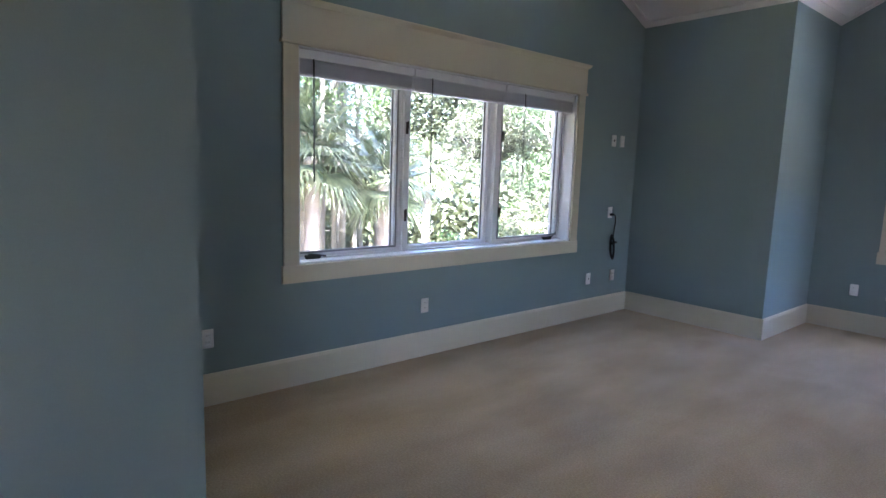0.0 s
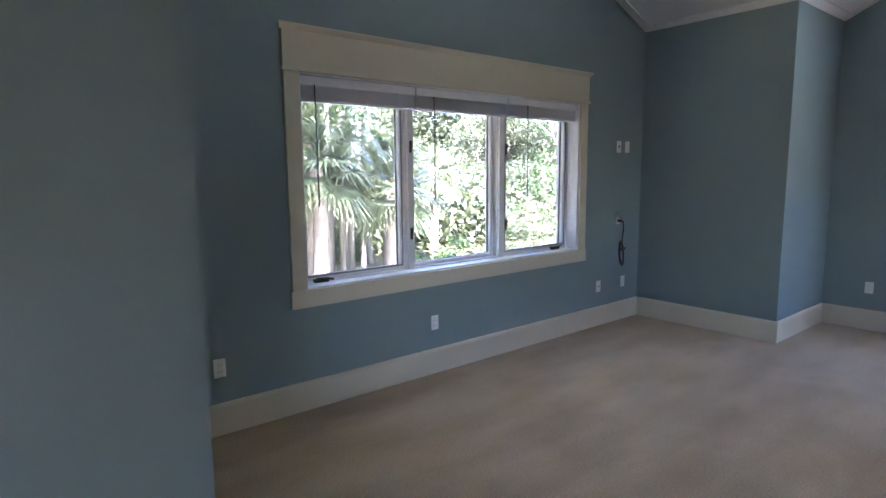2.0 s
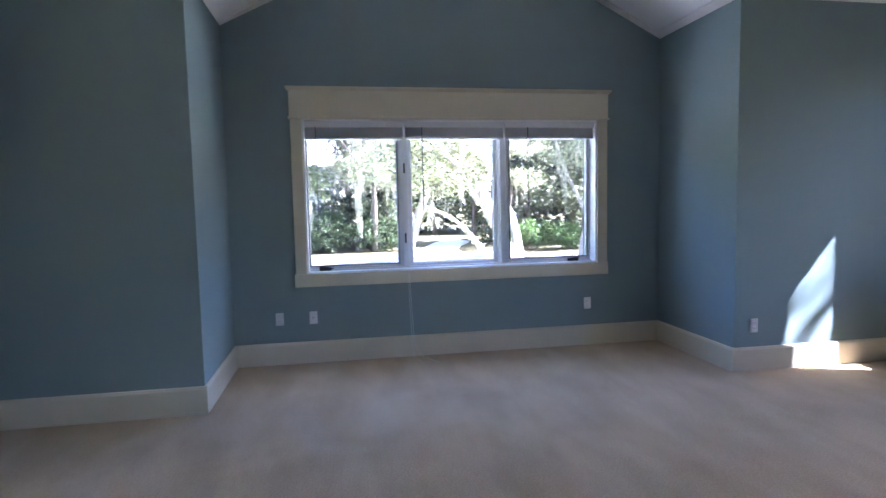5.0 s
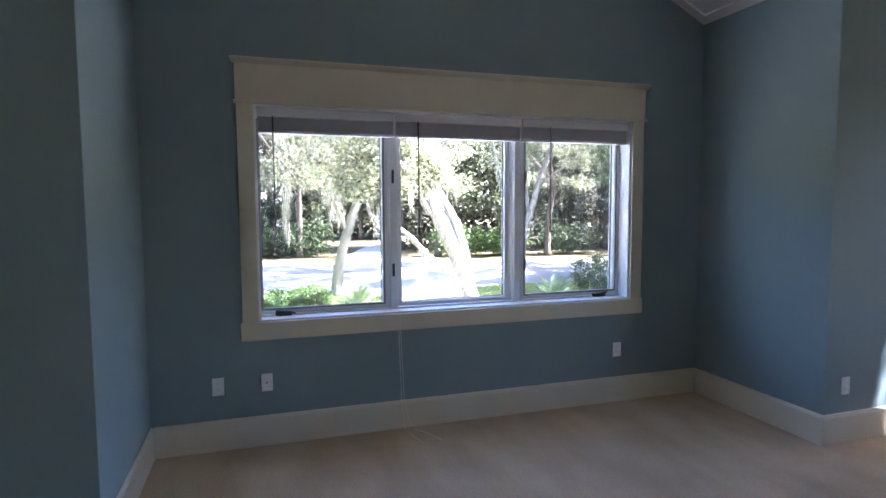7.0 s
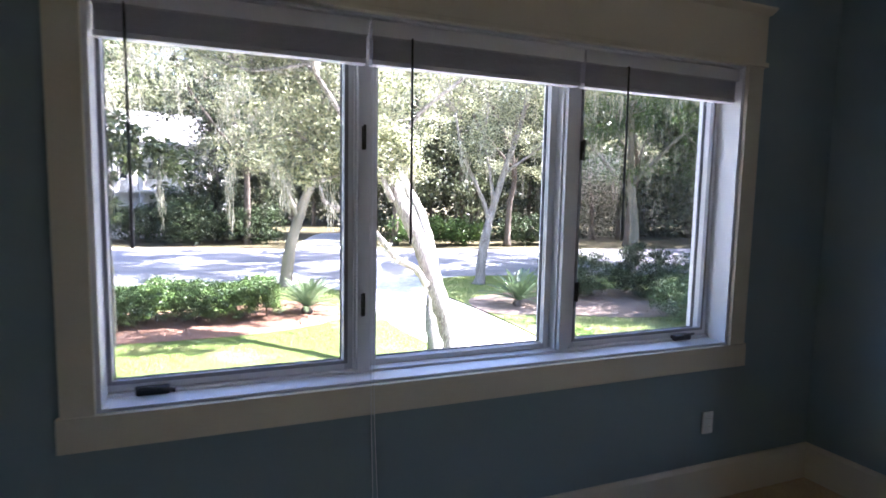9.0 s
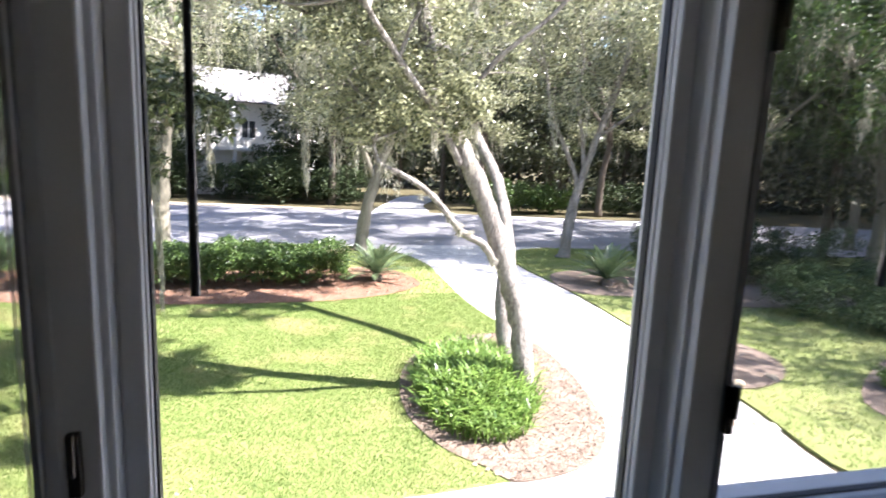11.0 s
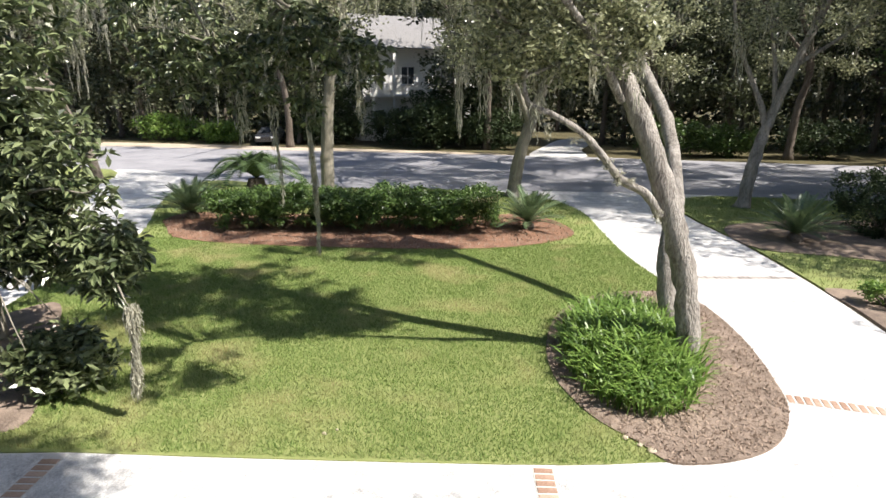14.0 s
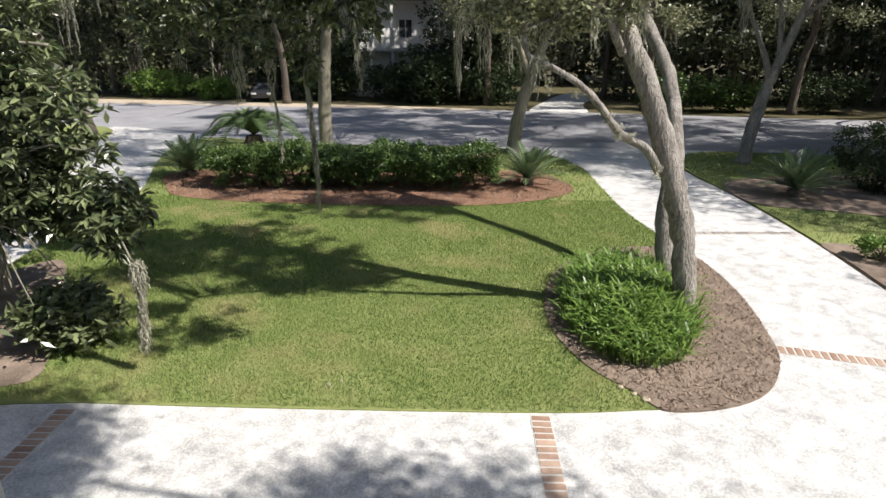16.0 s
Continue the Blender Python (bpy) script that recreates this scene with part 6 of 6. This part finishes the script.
z = GROUND + RNG.uniform(0, 1, n) ** 0.8 * (24 + 3 * np.sin(y * 0.3))
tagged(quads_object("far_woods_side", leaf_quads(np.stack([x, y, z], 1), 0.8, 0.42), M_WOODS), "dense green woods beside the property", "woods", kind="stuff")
# far woods beyond the first rows, and the understorey
n = 130000
u = RNG.uniform(-1, 1, n)
x = u * 120
y = 82 + RNG.uniform(0, 14, n) - np.abs(u) * 10
z = GROUND + RNG.uniform(0, 1, n) ** 0.8 * (24 + 3 * np.sin(x * 0.11) + 3 * np.sin(x * 0.37 + 1))
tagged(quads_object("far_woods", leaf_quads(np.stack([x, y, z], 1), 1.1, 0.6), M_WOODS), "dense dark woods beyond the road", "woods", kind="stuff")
n = 30000
x = RNG.uniform(-75, 60, n)
y = 58 - 0.1 * x + RNG.uniform(0, 12, n)
z = GROUND + RNG.uniform(0, 1, n) ** 1.4 * (2.4 + 1.2 * np.sin(x * 0.5) + 0.6 * np.sin(x * 1.7))
k = ~((x > -18.6) & (x < -15.4) & (y < 61)) & ~((x > 4) & (x < 12.5)) & ~((x > -10) & (x < -4.5) & (y > 56))
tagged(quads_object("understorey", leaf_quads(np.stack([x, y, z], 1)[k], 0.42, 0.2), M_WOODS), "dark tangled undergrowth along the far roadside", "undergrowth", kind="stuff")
n = 36000
x = -25 - RNG.uniform(0, 14, n)
y = RNG.uniform(-10, 46, n)
z = GROUND + RNG.uniform(0, 1, n) ** 1.3 * (4.2 + 1.2 * np.sin(y * 0.4))
tagged(quads_object("understorey_side", leaf_quads(np.stack([x, y, z], 1), 0.6, 0.3), M_WOODS), "dark undergrowth behind the palms", "undergrowth", kind="stuff")


# ---- cabbage palms beside the house ----
def fan_palm(x, y, height, size, fans=26, label="tall cabbage palm with drooping fan fronds and a pale trunk"):
    p = empty("cabbage_palm", pose(0, 0, 0))
    tagged(p, label, "palm", group="cabbage palms")
    top = GROUND + height
    part("trunk", tube_line([(x, y, GROUND), (x + 0.06, y, GROUND + height * 0.4), (x + 0.02, y + 0.05, GROUND + height * 0.75), (x, y, top)], 0.2, 0.17, 7, 10, 0.3, 0.25), M_PALM_TRUNK, p, smooth=True)
    q = []
    for k in range(fans):
        a = 2.399 * k
        el = math.radians(70 - 120 * (k + 0.5) / fans)
        stem = size * RNG.uniform(0.45, 0.65)
        d = Vector((math.cos(a) * math.cos(el), math.sin(a) * math.cos(el), math.sin(el)))
        hub = Vector((x, y, top)) + d * stem
        sx = Vector((-math.sin(a), math.cos(a), 0)) * 0.014
        b = Vector((x, y, top))
        q.append([tuple(b - sx), tuple(b + sx), tuple(hub + sx), tuple(hub - sx)])
        side = Vector((-math.sin(a), math.cos(a), 0))
        for j in range(22):
            t = math.radians(-100 + 200 * j / 21)
            dd = (d * math.cos(t) + side * math.sin(t)).normalized()
            ln = size * (0.62 + 0.2 * math.cos(t)) * RNG.uniform(0.85, 1.05)
            mid = hub + dd * ln * 0.55
            tip = hub + dd * ln + Vector((0, 0, -0.34 * ln * RNG.uniform(0.6, 1.2)))
            w = dd.cross(Vector((0, 0, 1)) + d * 0.4).normalized() * (0.028 * size)
            q.append([tuple(hub - w * 0.4), tuple(hub + w * 0.4), tuple(mid + w), tuple(mid - w)])
            q.append([tuple(mid - w), tuple(mid + w), tuple(tip + w * 0.12), tuple(tip - w * 0.12)])
    quads_object("fronds", np.array(q), M_PALM, p)
    return p


fan_palm(-14.0, 7.75, 4.6, 1.5)
fan_palm(-14.2, 10.2, 3.9, 1.4)
fan_palm(-16.5, 8.8, 5.4, 1.5)
fan_palm(-17.5, 12.6, 4.6, 1.4)
fan_palm(-18.5, 10.4, 6.2, 1.5)
fan_palm(-21.0, 14.6, 5.0, 1.5)
fan_palm(-19.8, 7.2, 5.0, 1.5)
fan_palm(-21.5, 17.6, 4.4, 1.4)


def slim_tree(x, y, height, r):
    t = empty("slim_tree", pose(x, y, GROUND, 0, 0, RNG.uniform(0, 360)))
    tagged(t, "slender grey-brown woodland trunk with a thin high crown", "tree", group="slender trees beside the house")
    bend = RNG.normal(size=2) * 0.35
    limbs = [("trunk", [(0, 0, -0.05), (bend[0] * 0.3, bend[1] * 0.3, height * 0.35), (bend[0], bend[1], height)], r, r * 0.45, 0.3)]
    sp = crown_spots((bend[0], bend[1], height * 0.86), (1.5, 1.5, height * 0.2), 26, 0.2)
    for k in range(4):
        z = height * RNG.uniform(0.55, 0.8)
        e = sp[k]
        limbs.append(("limb", [(bend[0] * z / height, bend[1] * z / height, z), tuple((e + np.array((bend[0], bend[1], z))) / 2), tuple(e)], r * 0.4, 0.01, 0.0))
    limb_set(t, limbs, M_BARK_GREY)
    tagged(quads_object("crown", leaf_quads(clumps(sp, 50, 0.5), 0.15, 0.07), M_HEDGE, t), kind="stuff")
    return t


for k, (x, y) in enumerate(((-16.0, 9.6), (-17.2, 10.6), (-18.6, 11.9), (-20.2, 11.2), (-19.4, 9.2), (-22.4, 13.4), (-23.0, 11.6), (-17.8, 8.4), (-24.0, 15.6), (-21.6, 9.9), (-15.4, 8.7))):
    slim_tree(x, y, 8.5 + (k * 1.37) % 3.5, 0.11 + 0.05 * ((k * 0.618) % 1))
for cx, cy, sx, sz, mt in ((-14.6, 12.6, 1.3, 0.9, M_HEDGE), (-16.0, 14.6, 1.5, 1.0, M_HEDGE), (-15.5, 18.4, 1.8, 1.7, M_OAK_LEAF), (-18.0, 20.6, 2.0, 1.6, M_HEDGE), (-18, 6.5, 1.6, 0.9, M_DARK_SHRUB), (-22, 11, 1.8, 1.1, M_DARK_SHRUB)):
    shrub("wood_edge_shrub", "green leafy shrub at the wood's edge", (cx, cy), (sx, sx, sz), 80, 46, 0.14, mt, round_radius=0.3)
road_oak("side_oak", "small-leaved oak beside the house in sun", [
    ("trunk", [(-16.5, 21.0, GROUND), (-16.3, 20.8, 0.0), (-16.0, 20.4, 3.0), (-15.8, 20.2, 5.6)], 0.2, 0.09, 0.4),
    ("limb", [(-16.2, 20.6, 1.2), (-15.2, 19.0, 2.4), (-14.6, 17.8, 3.2)], 0.09, 0.03, 0.0)],
    [((-15.6, 20.4, 4.6), (2.6, 2.4, 2.4), 60), ((-15.0, 19.2, 1.6), (1.8, 1.5, 1.3), 30)], 20, M_BARK, leaf=0.15, per=60, leaf_mat=M_FEATHER)
shrub("roadside_shrub", "leafy shrub near the drive's bend", (-11.5, 21.5), (1.2, 1.2, 0.5), 60, 40, 0.14, M_DARK_SHRUB, round_radius=0.25)

# ---- brick bands ----
brick_band("brick_band_1", (0.92, 8.2), (0.89, 13.38))
brick_band("brick_band_2", (-5.0, 8.2), (-5.1, 13.34))
brick_band("brick_band_3", (4.62, 15.2), (7.66, 14.42))
brick_band("brick_band_4", (4.78, 20.95), (8.22, 21.1), 0.2, "grey-brown paver band across the far drive", M_BRICK_GREY)
